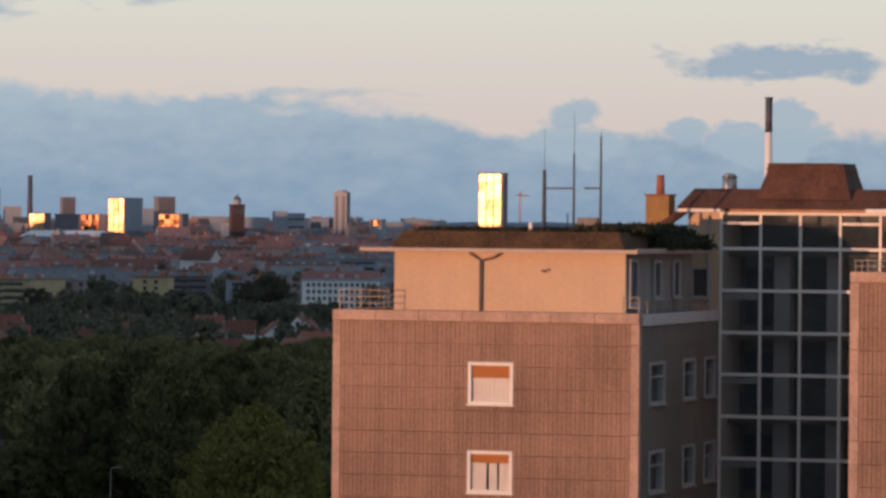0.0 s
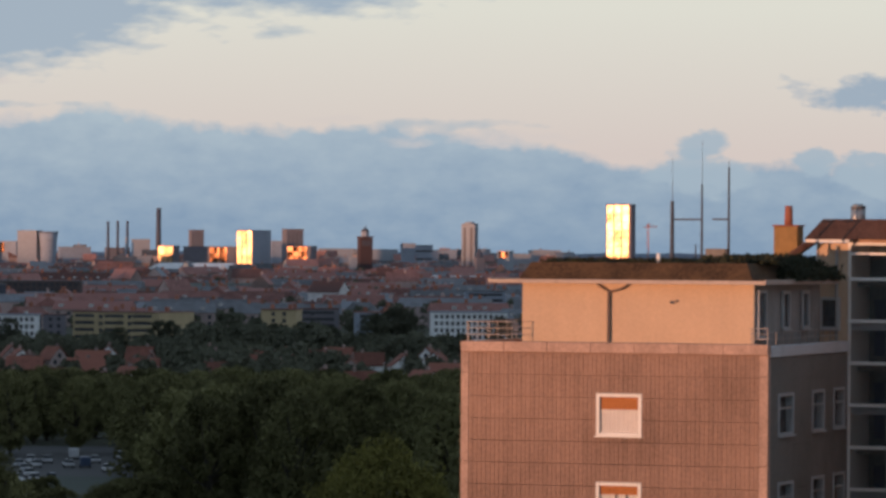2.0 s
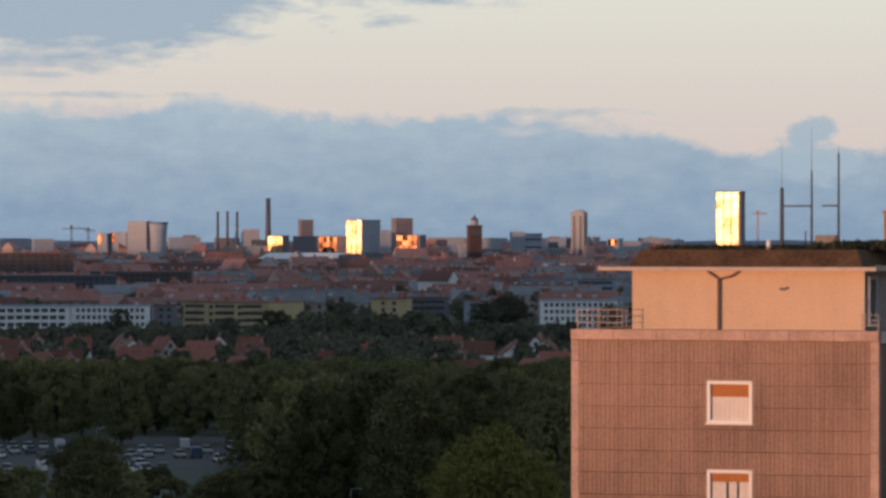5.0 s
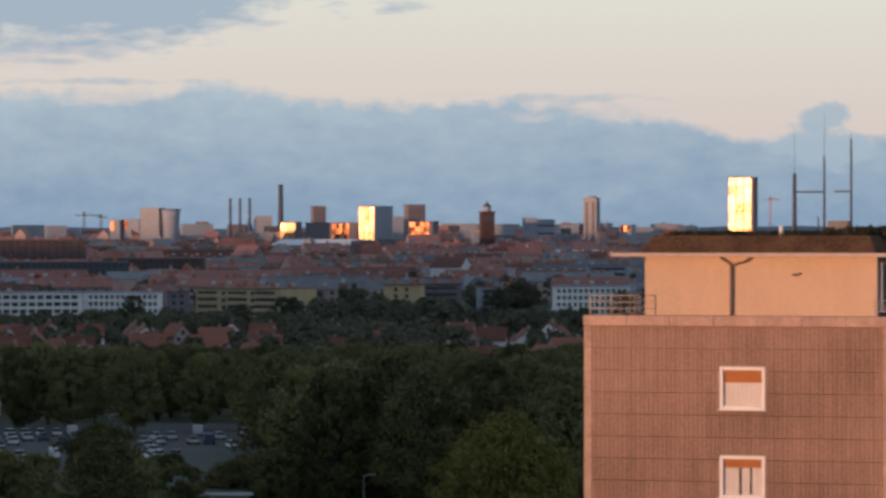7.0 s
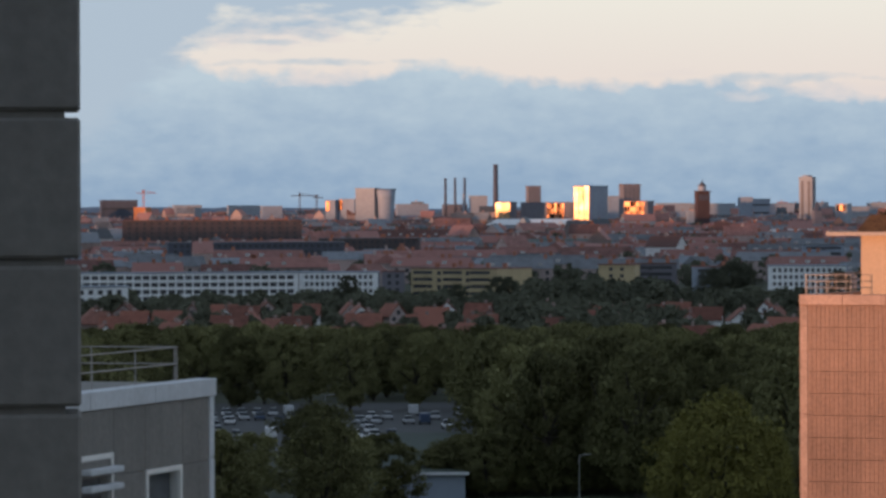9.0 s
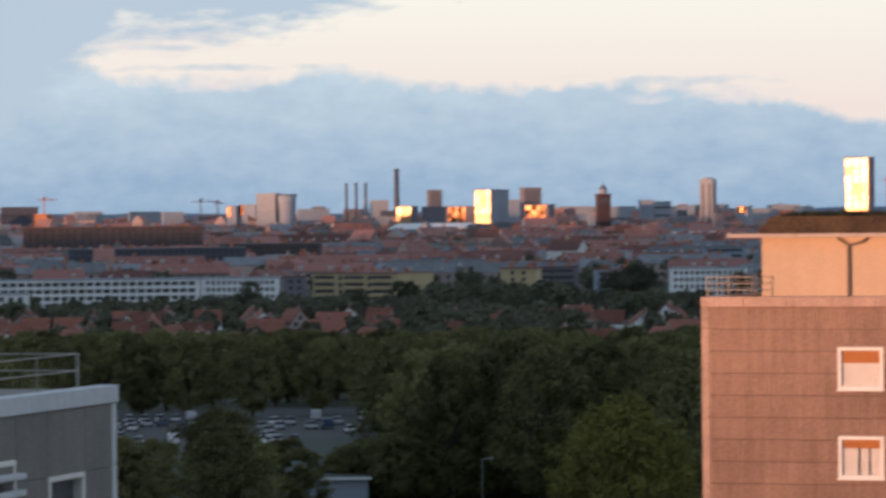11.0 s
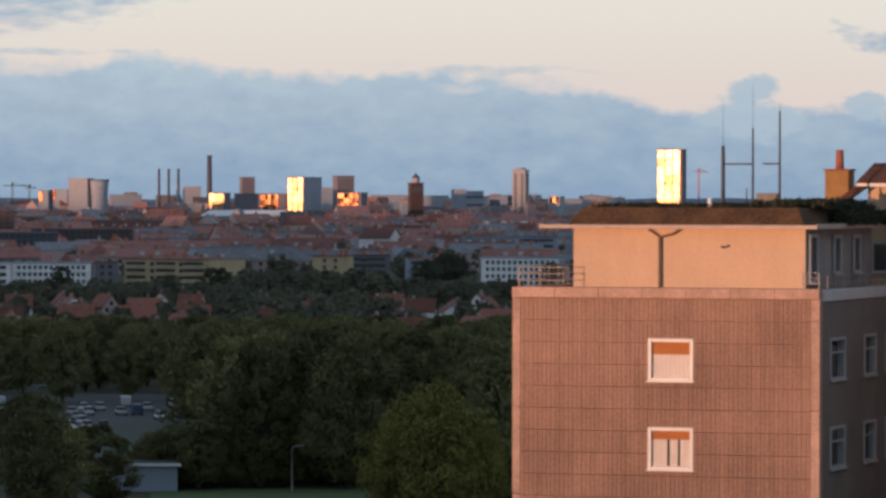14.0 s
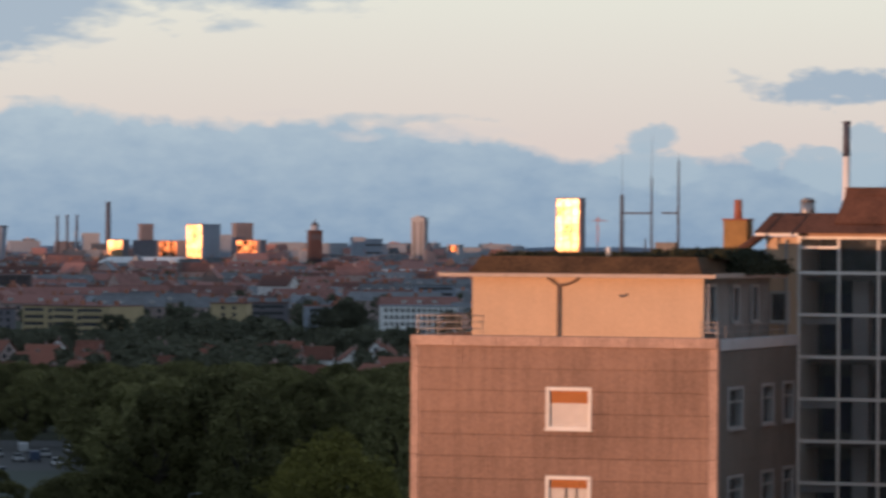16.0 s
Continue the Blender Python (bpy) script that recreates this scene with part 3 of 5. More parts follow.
def antennas():
    z = H - 0.375
    t = thing("antenna_mast", BLOCK @ pose(5.55, 5.0, z), "group of three slim steel antenna masts on the roof", "antenna")
    zz = 0.0
    for x, thick, tip in ((-0.02, 2.0, 3.4), (0.98, 2.55, 3.95), (1.88, 3.1, 3.35)):
        part("mast", cyl(B(), x, 0, zz, thick, 0.075 if x < 0.5 else 0.045, 0.06 if x < 0.5 else 0.03, 8), DARK_STEEL, t)
        part("whip", cyl(B(), x, 0, thick + 0.001, tip, 0.010, 0.005, 5), DARK_STEEL, t)
    part("crossbar", bar(B(), (0.05, 0, 1.40), (0.94, 0, 1.40), 0.028), DARK_STEEL, t)
    part("crossbar", bar(B(), (1.33, 0, 1.41), (1.84, 0, 1.41), 0.028), DARK_STEEL, t)
    part("stub", cyl(B(), 0.72, 0.2, zz, 0.6, 0.03, 0.02, 6), DARK_STEEL, t)
    part("cabinet", box(B(), 1.12, 1.82, -0.1, 0.4, zz, 0.46, 0.02), GREY_CLAD, t, "grey steel cabinet")
    return t


antennas()
t = thing("vent_pipe", BLOCK @ pose(5.95, 2.0, H - 0.375), "short white vent pipe on the roof", "vent")
part("pipe", cyl(B(), 0, 0, 0, 0.30, 0.07), WHITE, t, "", True)


def growth(name, m, w, l, count, size, seed, material, label, tall=0.5):
    """Weeds and bushes in a bed w by l metres: many small leaf blades in loose clumps."""
    rng = random.Random(seed)
    bm = B()
    for _ in range(count):
        cx, cy, hh = rng.uniform(0, w), rng.uniform(0, l), rng.uniform(0.15, tall) * (0.5 + 0.5 * math.sin(cx_wave * 2.1 + seed) ** 2 if (cx_wave := rng.random() * 3) else 1)
        for _ in range(14):
            c = Vector((cx + rng.gauss(0, size), cy + rng.gauss(0, size), rng.uniform(0, hh)))
            r = Euler((rng.uniform(0, 3.1), rng.uniform(0, 3.1), rng.uniform(0, 6.2))).to_matrix()
            k = size * rng.uniform(0.35, 0.8)
            vs = [bm.verts.new(c + r @ Vector(p)) for p in ((-k, 0, 0), (0, -k * 0.45, 0), (k, 0, 0), (0, k * 0.45, 0))]
            bm.faces.new(vs)
    me = bpy.data.meshes.new(name)
    bm.to_mesh(me)
    bm.free()
    me.materials.append(material)
    ob = new(name, me)
    ob.matrix_basis = m
    return tagged(ob, label, "plants", kind="stuff")


growth("roof_weeds", BLOCK @ pose(2.2, 1.4, H - 0.40), 6.6, 7.4, 420, 0.12, 3, MOSS, "dark weeds and moss on the flat felt roof", 0.16)
growth("roof_weeds", BLOCK @ pose(7.3, 2.2, H - 0.40), 2.2, 6.6, 420, 0.15, 4, MOSS, "dark bushy weeds on the flat felt roof", 0.34)
growth("roof_weeds", BLOCK @ pose(9.0, 4.0, H - 0.9), 0.9, 5.6, 420, 0.17, 5, MOSS, "dark creeper hanging over the eaves", 0.55)


# ---- the far town ----
# Walls, tiles and slate are lightened: distance haze put into their colours.
TOWN_WALL = mat("town masonry", (0.35, 0.28, 0.27), 0.9, scale=0.2, vary=0.35, rand=0.7)
TOWN_ROOF = mat("red clay roof tiles", (0.225, 0.108, 0.095), 0.9, scale=0.3, vary=0.45, rand=1.1)
SLATE = mat("dark slate roof", (0.165, 0.175, 0.195), 0.8, scale=0.3, vary=0.35, rand=0.5)
PALE = mat("white render", (0.76, 0.78, 0.80), 0.8, scale=0.2, vary=0.12, rand=0.2)
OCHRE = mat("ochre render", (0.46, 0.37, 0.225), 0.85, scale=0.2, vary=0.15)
# FAR_GREY, FAR_BROWN and FAR_PALE carry bluish distance haze in their base colours.
FAR_GREY = mat("haze-tinted grey concrete", (0.28, 0.325, 0.40), 0.85, scale=0.05, vary=0.15)
FAR_BROWN = mat("haze-tinted dark brick", (0.175, 0.17, 0.20), 0.85, scale=0.05, vary=0.15)
FAR_PALE = mat("haze-tinted pale cladding", (0.31, 0.34, 0.39), 0.8, scale=0.05, vary=0.12)
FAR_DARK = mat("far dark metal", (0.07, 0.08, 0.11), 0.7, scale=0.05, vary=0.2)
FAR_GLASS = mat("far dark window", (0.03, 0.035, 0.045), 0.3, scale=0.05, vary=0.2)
# Metal panes reflect the sun lamp; orange tint and mottling paint its glare.
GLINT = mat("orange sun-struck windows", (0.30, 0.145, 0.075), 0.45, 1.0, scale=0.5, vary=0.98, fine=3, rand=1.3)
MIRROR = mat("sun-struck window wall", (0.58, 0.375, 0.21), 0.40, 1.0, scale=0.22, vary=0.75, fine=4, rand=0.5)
WHITE_SHEET = mat("white roof sheet", (0.75, 0.75, 0.77), 0.6, scale=0.05, vary=0.1)
# Red brick with shade in its tone, so the domed tower looks unlit.
DARK_BRICK = mat("red brick darkened as unlit", (0.072, 0.045, 0.048), 0.9, scale=0.1, vary=0.2)
COPPER = mat("dull green copper roof", (0.15, 0.185, 0.175), 0.8, scale=0.2, vary=0.3, rand=0.3)
FAR_SHADE = mat("dull window strips", (0.13, 0.13, 0.15), 0.6, scale=0.05, vary=0.2)
ORANGE_BRICK = mat("orange brick", (0.50, 0.20, 0.09), 0.85, scale=0.1, vary=0.3, rand=0.3)


def tower(name, bearing, d, width, depth, top, turn, wall, label, lit=None, grid=None, crown=None, rows=0, base=None, shine=None, strips=0):
    """A far building; top: its height over the eye. lit: x from, x to and foot of its sun-struck windows; rows: storeys of dark window bands."""
    z0 = grade(d + depth) - 0.5 if base is None else base
    h = H + top - z0
    t = thing(name, spot(bearing, d, z0, turn), label, "building")
    part("wall", box(B(), -width / 2, width / 2, 0, depth, 0, h), wall, t)
    part("parapet", box(B(), -width / 2 - 0.3, width / 2 + 0.3, -0.3, depth + 0.3, h + 0.01, h + 0.8), wall, t)
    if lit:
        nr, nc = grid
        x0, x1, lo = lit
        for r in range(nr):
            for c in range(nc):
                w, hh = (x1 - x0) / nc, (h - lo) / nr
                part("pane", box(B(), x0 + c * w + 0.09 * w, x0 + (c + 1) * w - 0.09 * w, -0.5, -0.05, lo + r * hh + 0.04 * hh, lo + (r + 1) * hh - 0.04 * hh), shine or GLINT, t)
    for r in range(rows):
        z = h - (r + 0.7) * (h * 0.9 / rows)
        part("window_band", box(B(), -width / 2 + 0.8, width / 2 - 0.8, -0.25, -0.02, z - 0.7, z + 0.7), FAR_GLASS, t)
        part("window_band", box(B(), width / 2 + 0.02, width / 2 + 0.25, 0.8, depth - 0.8, z - 0.7, z + 0.7), FAR_GLASS, t)
    for k in range(strips):   # upright bands of windows
        for side in (0, 1):
            span = (depth if side else width) / strips
            a = span * (k + 0.3)
            b = a + span * 0.4
            bm = box(B(), -width / 2 + a, -width / 2 + b, -0.2, -0.02, 8, h - 2.5) if not side else box(B(), width / 2 + 0.02, width / 2 + 0.2, a, b, 8, h - 2.5)
            part("window_strip", bm, FAR_SHADE, t)
    if crown:
        crown(t, h)
    return t


def chimney_stack(bearing, d, r, top, material, label, band=None):
    z0 = grade(d) - 0.5
    h = H + top - z0
    t = thing("smokestack", spot(bearing, d, z0), label, "chimney")
    if band:
        part("shaft", cyl(B(), 0, 0, 0, h - band, r * 1.35, r * 1.05), WHITE, t, "white lower shaft", True)
        part("top", cyl(B(), 0, 0, h - band + 0.01, h, r * 1.05, r), material, t, "black upper shaft", True)
    else:
        part("shaft", cyl(B(), 0, 0, 0, h, r * 1.3, r), material, t, "", True)
    part("rim", cyl(B(), 0, 0, h + 0.01, h + 1.0, r * 1.12), material, t)
    return t


chimney_stack(6.40, 1500, 1.15, 39.6, FAR_DARK, "tall white smokestack with a black top", 10.5)
chimney_stack(-2.770, 4200, 2.1, 35.0, FAR_DARK, "tall slim dark smokestack over the town")
for b, tp in ((-3.396, 22.5), (-3.276, 22.8), (-3.156, 22.8)):
    tagged(chimney_stack(b, 4200, 1.1, tp, FAR_DARK, "slim dark power-station smokestack"), group="power-station smokestacks")
for b, tp in ((-3.17, 8.0), (-3.09, 4.0)):
    chimney_stack(b, 4100, 0.9, tp, FAR_PALE, "short pale smokestack in town")

G = -22.0
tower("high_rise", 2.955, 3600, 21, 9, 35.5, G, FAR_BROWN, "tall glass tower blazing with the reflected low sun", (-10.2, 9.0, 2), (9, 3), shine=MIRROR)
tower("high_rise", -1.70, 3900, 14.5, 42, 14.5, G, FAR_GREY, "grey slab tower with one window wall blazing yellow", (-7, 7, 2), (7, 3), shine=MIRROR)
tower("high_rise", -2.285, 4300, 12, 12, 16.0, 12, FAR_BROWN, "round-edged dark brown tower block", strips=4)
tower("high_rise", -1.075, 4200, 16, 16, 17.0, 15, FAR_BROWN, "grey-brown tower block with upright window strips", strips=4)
tower("office_block", -1.03, 3900, 22, 14, 1.5, G, FAR_BROWN, "low office block with sun-struck windows tinted orange", (-10, 8, 8), (4, 7))
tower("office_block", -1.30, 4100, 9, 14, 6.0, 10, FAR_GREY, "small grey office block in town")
tower("office_block", -2.13, 4000, 50, 20, 0.5, G, FAR_BROWN, "long brown industrial hall with sun-struck windows tinted orange", (0, 16, 8), (3, 7))
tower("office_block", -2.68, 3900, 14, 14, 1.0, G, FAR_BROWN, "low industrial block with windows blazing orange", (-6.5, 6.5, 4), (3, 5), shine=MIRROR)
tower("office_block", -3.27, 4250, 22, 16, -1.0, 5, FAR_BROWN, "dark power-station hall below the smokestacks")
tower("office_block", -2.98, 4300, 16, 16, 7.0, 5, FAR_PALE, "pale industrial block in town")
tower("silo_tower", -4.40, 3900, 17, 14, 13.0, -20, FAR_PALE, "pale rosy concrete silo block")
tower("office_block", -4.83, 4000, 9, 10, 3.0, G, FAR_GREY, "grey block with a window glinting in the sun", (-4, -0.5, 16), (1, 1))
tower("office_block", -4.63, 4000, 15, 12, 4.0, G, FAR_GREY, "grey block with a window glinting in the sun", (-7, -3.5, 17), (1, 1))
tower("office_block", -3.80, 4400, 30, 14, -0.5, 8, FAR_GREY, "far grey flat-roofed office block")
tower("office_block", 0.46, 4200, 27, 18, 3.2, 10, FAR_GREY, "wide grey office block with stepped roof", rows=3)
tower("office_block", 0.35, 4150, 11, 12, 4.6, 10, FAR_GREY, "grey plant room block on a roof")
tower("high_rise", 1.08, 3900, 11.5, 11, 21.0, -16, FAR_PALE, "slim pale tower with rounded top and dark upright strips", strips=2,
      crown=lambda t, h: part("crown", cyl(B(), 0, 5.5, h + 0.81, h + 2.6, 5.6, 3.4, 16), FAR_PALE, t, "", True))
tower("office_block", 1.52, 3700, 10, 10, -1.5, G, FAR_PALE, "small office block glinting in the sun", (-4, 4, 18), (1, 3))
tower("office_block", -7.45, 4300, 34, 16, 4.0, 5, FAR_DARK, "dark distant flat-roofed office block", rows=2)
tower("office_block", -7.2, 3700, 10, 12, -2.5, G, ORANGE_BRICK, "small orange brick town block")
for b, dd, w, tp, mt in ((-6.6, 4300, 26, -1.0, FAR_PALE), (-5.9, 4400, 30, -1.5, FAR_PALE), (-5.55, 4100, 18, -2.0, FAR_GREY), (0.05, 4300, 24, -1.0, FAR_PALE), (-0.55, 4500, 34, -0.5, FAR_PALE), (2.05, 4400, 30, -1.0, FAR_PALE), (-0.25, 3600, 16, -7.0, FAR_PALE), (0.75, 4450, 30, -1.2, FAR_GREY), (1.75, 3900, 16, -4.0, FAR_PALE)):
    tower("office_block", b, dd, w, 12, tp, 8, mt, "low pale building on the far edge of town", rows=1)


def flared_silo():
    d = 3900
    z0 = grade(d) - 0.5
    h = H + 12.0 - z0
    t = thing("silo_tower", spot(-4.135, d, z0), "grey flared concrete cooling tower", "tower")
    bm = B()
    prev, n = None, 20
    for k in range(7):
        f = k / 6
        r = 6.6 + 1.6 * f ** 3
        ring = [bm.verts.new((r * math.cos(2 * math.pi * i / n), r * math.sin(2 * math.pi * i / n), h * f)) for i in range(n)]
        if prev:
            for i in range(n):
                bm.faces.new((prev[i], prev[(i + 1) % n], ring[(i + 1) % n], ring[i]))
        prev = ring
    bm.faces.new(prev)
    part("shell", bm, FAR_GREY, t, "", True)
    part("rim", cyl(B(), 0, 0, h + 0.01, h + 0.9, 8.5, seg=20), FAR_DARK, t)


flared_silo()


def domed_tower():
    d = 3500
    z0 = grade(d) - 0.5
    h = H + 8.6 - z0
    t = thing("brick_tower", spot(-0.185, d, z0, 12), "red-brown brick tower with a domed lantern", "tower")
    part("shaft", box(B(), -5.0, 5.0, 0, 10.0, 0, h, 0.3), DARK_BRICK, t)
    part("cornice", box(B(), -5.5, 5.5, -0.5, 10.5, h + 0.01, h + 0.9, 0.1), DARK_BRICK, t)
    part("lantern", cyl(B(), 0, 5, h + 0.91, h + 4.6, 3.3, 3.0, 8), FAR_GREY, t)
    part("dome", cyl(B(), 0, 5, h + 4.61, h + 7.2, 3.4, 1.2, 12), FAR_DARK, t, "dark domed cap", True)
    part("finial", cyl(B(), 0, 5, h + 7.21, h + 9.6, 0.5, 0.15, 6), FAR_DARK, t)
    for k in range(3):
        part("louvre", box(B(), -3.2 + 2.4 * k, -1.6 + 2.4 * k, -0.2, -0.02, h - 6.5, h - 2.0), FAR_DARK, t)


domed_tower()


def spire():
    d = 3300
    z0 = grade(d) - 0.5
    t = thing("church_spire", spot(1.24, d, z0, 20), "slender dark church spire among the roofs", "church")
    part("tower", box(B(), -3, 3, 0, 6, 0, 22), FAR_BROWN, t)
    part("spire", cyl(B(), 0, 3, 22.01, H + 1.5 - z0, 3.4, 0.1, 8), FAR_DARK, t)


spire()


def crane(bearing, d, top, jib, material, label):
    z0 = grade(d) - 0.5
    h = H + top - z0
    t = thing("tower_crane", spot(bearing, d, z0, 10), label, "crane")
    bm = B()
    for x in (-0.7, 0.7):
        for y in (-0.7, 0.7):
            bar(bm, (x, y, 0), (x, y, h), 0.16, 4)
    for k in range(int(h // 3)):
        bar(bm, (-0.7, -0.7, 3 * k), (0.7, -0.7, 3 * k + 3), 0.12, 4)
    part("mast", bm, material, t)
    part("jib", bar(B(), (-jib * 0.35, 0, h + 0.2), (jib * 0.65, 0, h + 0.2), 0.4, 4), material, t)
    part("cab", box(B(), -0.9, 0.9, -0.9, 0.9, h + 0.6, h + 3.2), material, t)
    part("tie", bar(B(), (0, 0, h + 3.2), (jib * 0.5, 0, h + 0.6), 0.12, 4), material, t)


CRANE_RED = mat("faded red crane steel", (0.40, 0.16, 0.13), 0.7, scale=0.3, vary=0.2)
crane(-5.21, 4300, 8.0, 24, FAR_DARK, "far grey steel tower crane")
crane(-7.15, 4300, 11.0, 18, CRANE_RED, "far faded red tower crane")
crane(3.32, 4300, 22.0, 14, CRANE_RED, "far faded red tower crane")
crane(-5.0, 4300, 6.0, 10, FAR_DARK, "small far grey tower crane")


def market_hall():
    d = 3400
    z0 = grade(d) - 0.5
    t = thing("exhibition_hall", spot(-2.25, d, z0, 4), "long low hall with a bright white sheet roof", "building")
    w, h = 70.0, 12.5
    part("wall", box(B(), -w / 2, w / 2, 0, 24, 0, h - 1.2), FAR_PALE, t)
    part("roof", prism(B(), [(-w / 2 - 2, -1, h - 1.19), (w / 2 + 2, -1, h - 1.19), (w / 2 + 2, 25, h - 1.19), (-w / 2 - 2, 25, h - 1.19)],
                       [(-w / 2 + 6, 9, h + 3.2), (w / 2 - 10, 9, h + 3.2), (w / 2 - 10, 15, h + 3.2), (-w / 2 + 6, 15, h + 3.2)]), WHITE_SHEET, t, "white sheet roof")
    for k in range(4):
        x = 14 + k * 6.0
        part("gable", prism(B(), [(x, -1.2, h - 1.1), (x + 6, -1.2, h - 1.1), (x + 6, 10, h - 1.1), (x, 10, h - 1.1)], [(x + 2.9, -1.2, h + 1.8), (x + 3.1, -1.2, h + 1.8), (x + 3.1, 10, h + 1.8), (x + 2.9, 10, h + 1.8)]), WHITE_SHEET, t)


market_hall()


def hill_line():
    """Far wooded rise closing the view at the horizon."""
    bm = B()
    n, d = 260, 4930
    lo, hi, bk = [], [], []
    for i in range(n + 1):
        b = radians(-24 + 48 * i / n)
        x, y = math.sin(b), math.cos(b)
        top = 34.6 + 2.6 * noise.noise((i * 0.05, 3.0, 0)) + 1.8 * noise.noise((i * 0.31, 8.0, 0)) + 1.0 * noise.noise((i * 0.9, 1.0, 0))
        lo.append(bm.verts.new((x * (d - 160), y * (d - 160), 22.0)))
        hi.append(bm.verts.new((x * d, y * d, top)))
        bk.append(bm.verts.new((x * (d + 20), y * (d + 20), 20.0)))
    for i in range(n):
        bm.faces.new((lo[i], lo[i + 1], hi[i + 1], hi[i]))
        bm.faces.new((hi[i], hi[i + 1], bk[i + 1], bk[i]))
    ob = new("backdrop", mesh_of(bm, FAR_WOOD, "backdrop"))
    tagged(ob, "far wooded rise on the horizon, haze blue in its colour", "hills", kind="structure")


# Blue tint of the woods is painted distance haze.
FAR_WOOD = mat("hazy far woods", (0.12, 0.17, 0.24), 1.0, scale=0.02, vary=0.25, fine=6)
hill_line()


# rows of town houses, red and slate roofs, on the rising land
def row_mesh_set(length, depth, wall_h, roof_h, flat=False):
    b1 = box(B(), -length / 2, length / 2, 0, depth, 0, wall_h)
    wall = mesh_of(b1, TOWN_WALL, "wall")
    if flat:
        b2 = box(B(), -length / 2 - 0.4, length / 2 + 0.4, -0.4, depth + 0.4, wall_h + 0.01, wall_h + 0.9)
    else:
        b2 = prism(B(), [(-length / 2 - 0.5, -0.6, wall_h + 0.01), (length / 2 + 0.5, -0.6, wall_h + 0.01), (length / 2 + 0.5, depth + 0.6, wall_h + 0.01), (-length / 2 - 0.5, depth + 0.6, wall_h + 0.01)],
                   [(-length / 2, depth / 2 - 0.2, wall_h + roof_h), (length / 2, depth / 2 - 0.2, wall_h + roof_h), (length / 2, depth / 2 + 0.2, wall_h + roof_h), (-length / 2, depth / 2 + 0.2, wall_h + roof_h)])
    red = mesh_of(b2, TOWN_ROOF, "roof")
    slate = red.copy()
    slate.materials[0] = SLATE
    return wall, red, slate


def town():
    rng = random.Random(11)
    kinds = [(30, 11, 9.5, 4.6), (22, 10, 8.0, 4.4), (44, 12, 10.0, 4.2), (15, 10, 7.0, 4.8), (36, 12, 9.0, 4.0)]
    sets = [row_mesh_set(*k) for k in kinds]
    chim = mesh_of(box(B(), -0.7, 0.7, -0.6, 0.6, 0, 3.0), CHIMNEY_RED, "chimney")
    win = mesh_of(box(B(), -0.75, 0.75, -0.12, -0.02, -0.9, 0.9), FAR_GLASS, "window")
    dormer = mesh_of(box(B(), -1.0, 1.0, 0, 2.6, 0, 1.9), HOUSE_PALE, "dormer")
    d, made = 2010.0, 0
    while made < 280:
        b = -10.5 + rng.uniform(0, 0.6)
        while b < 3.0:
            k = rng.randrange(len(kinds))
            length, depth, wh, rh = kinds[k]
            if rng.random() < 0.8 and made < 280:
                wall, red, slate = sets[k]
                dd = d + rng.uniform(-35, 35)
                is_red = rng.random() < 0.62
                t = thing("terrace_row", spot(b, dd, grade(dd) - 1.2, rng.choice((0, 0, 10, -14, 24, -6, 84, 60, -50))), "row of brick town houses with a red tile roof" if is_red else "row of brick town houses with a dark slate roof", "building", "town house rows")
                piece("wall", wall, t)
                piece("roof", red if is_red else slate, t)
                for c in range(rng.randrange(1, 4)):
                    piece("chimney", chim, t, rng.uniform(-0.4, 0.4) * length, depth / 2, wh + rh - 1.4)
                for c in range(int(length / 7)):
                    if rng.random() < 0.5:
                        piece("dormer", dormer, t, -length / 2 + 3.5 + 7 * c, 1.0, wh + 0.6)
                for r in range(2):
                    for c in range(int(length / 5)):
                        piece("window", win, t, -length / 2 + 2.5 + 5 * c, 0, wh - 1.8 - 3.0 * r)
                made += 1
            b += math.degrees((length + rng.uniform(4, 20)) / d)
        d += rng.uniform(52, 80)


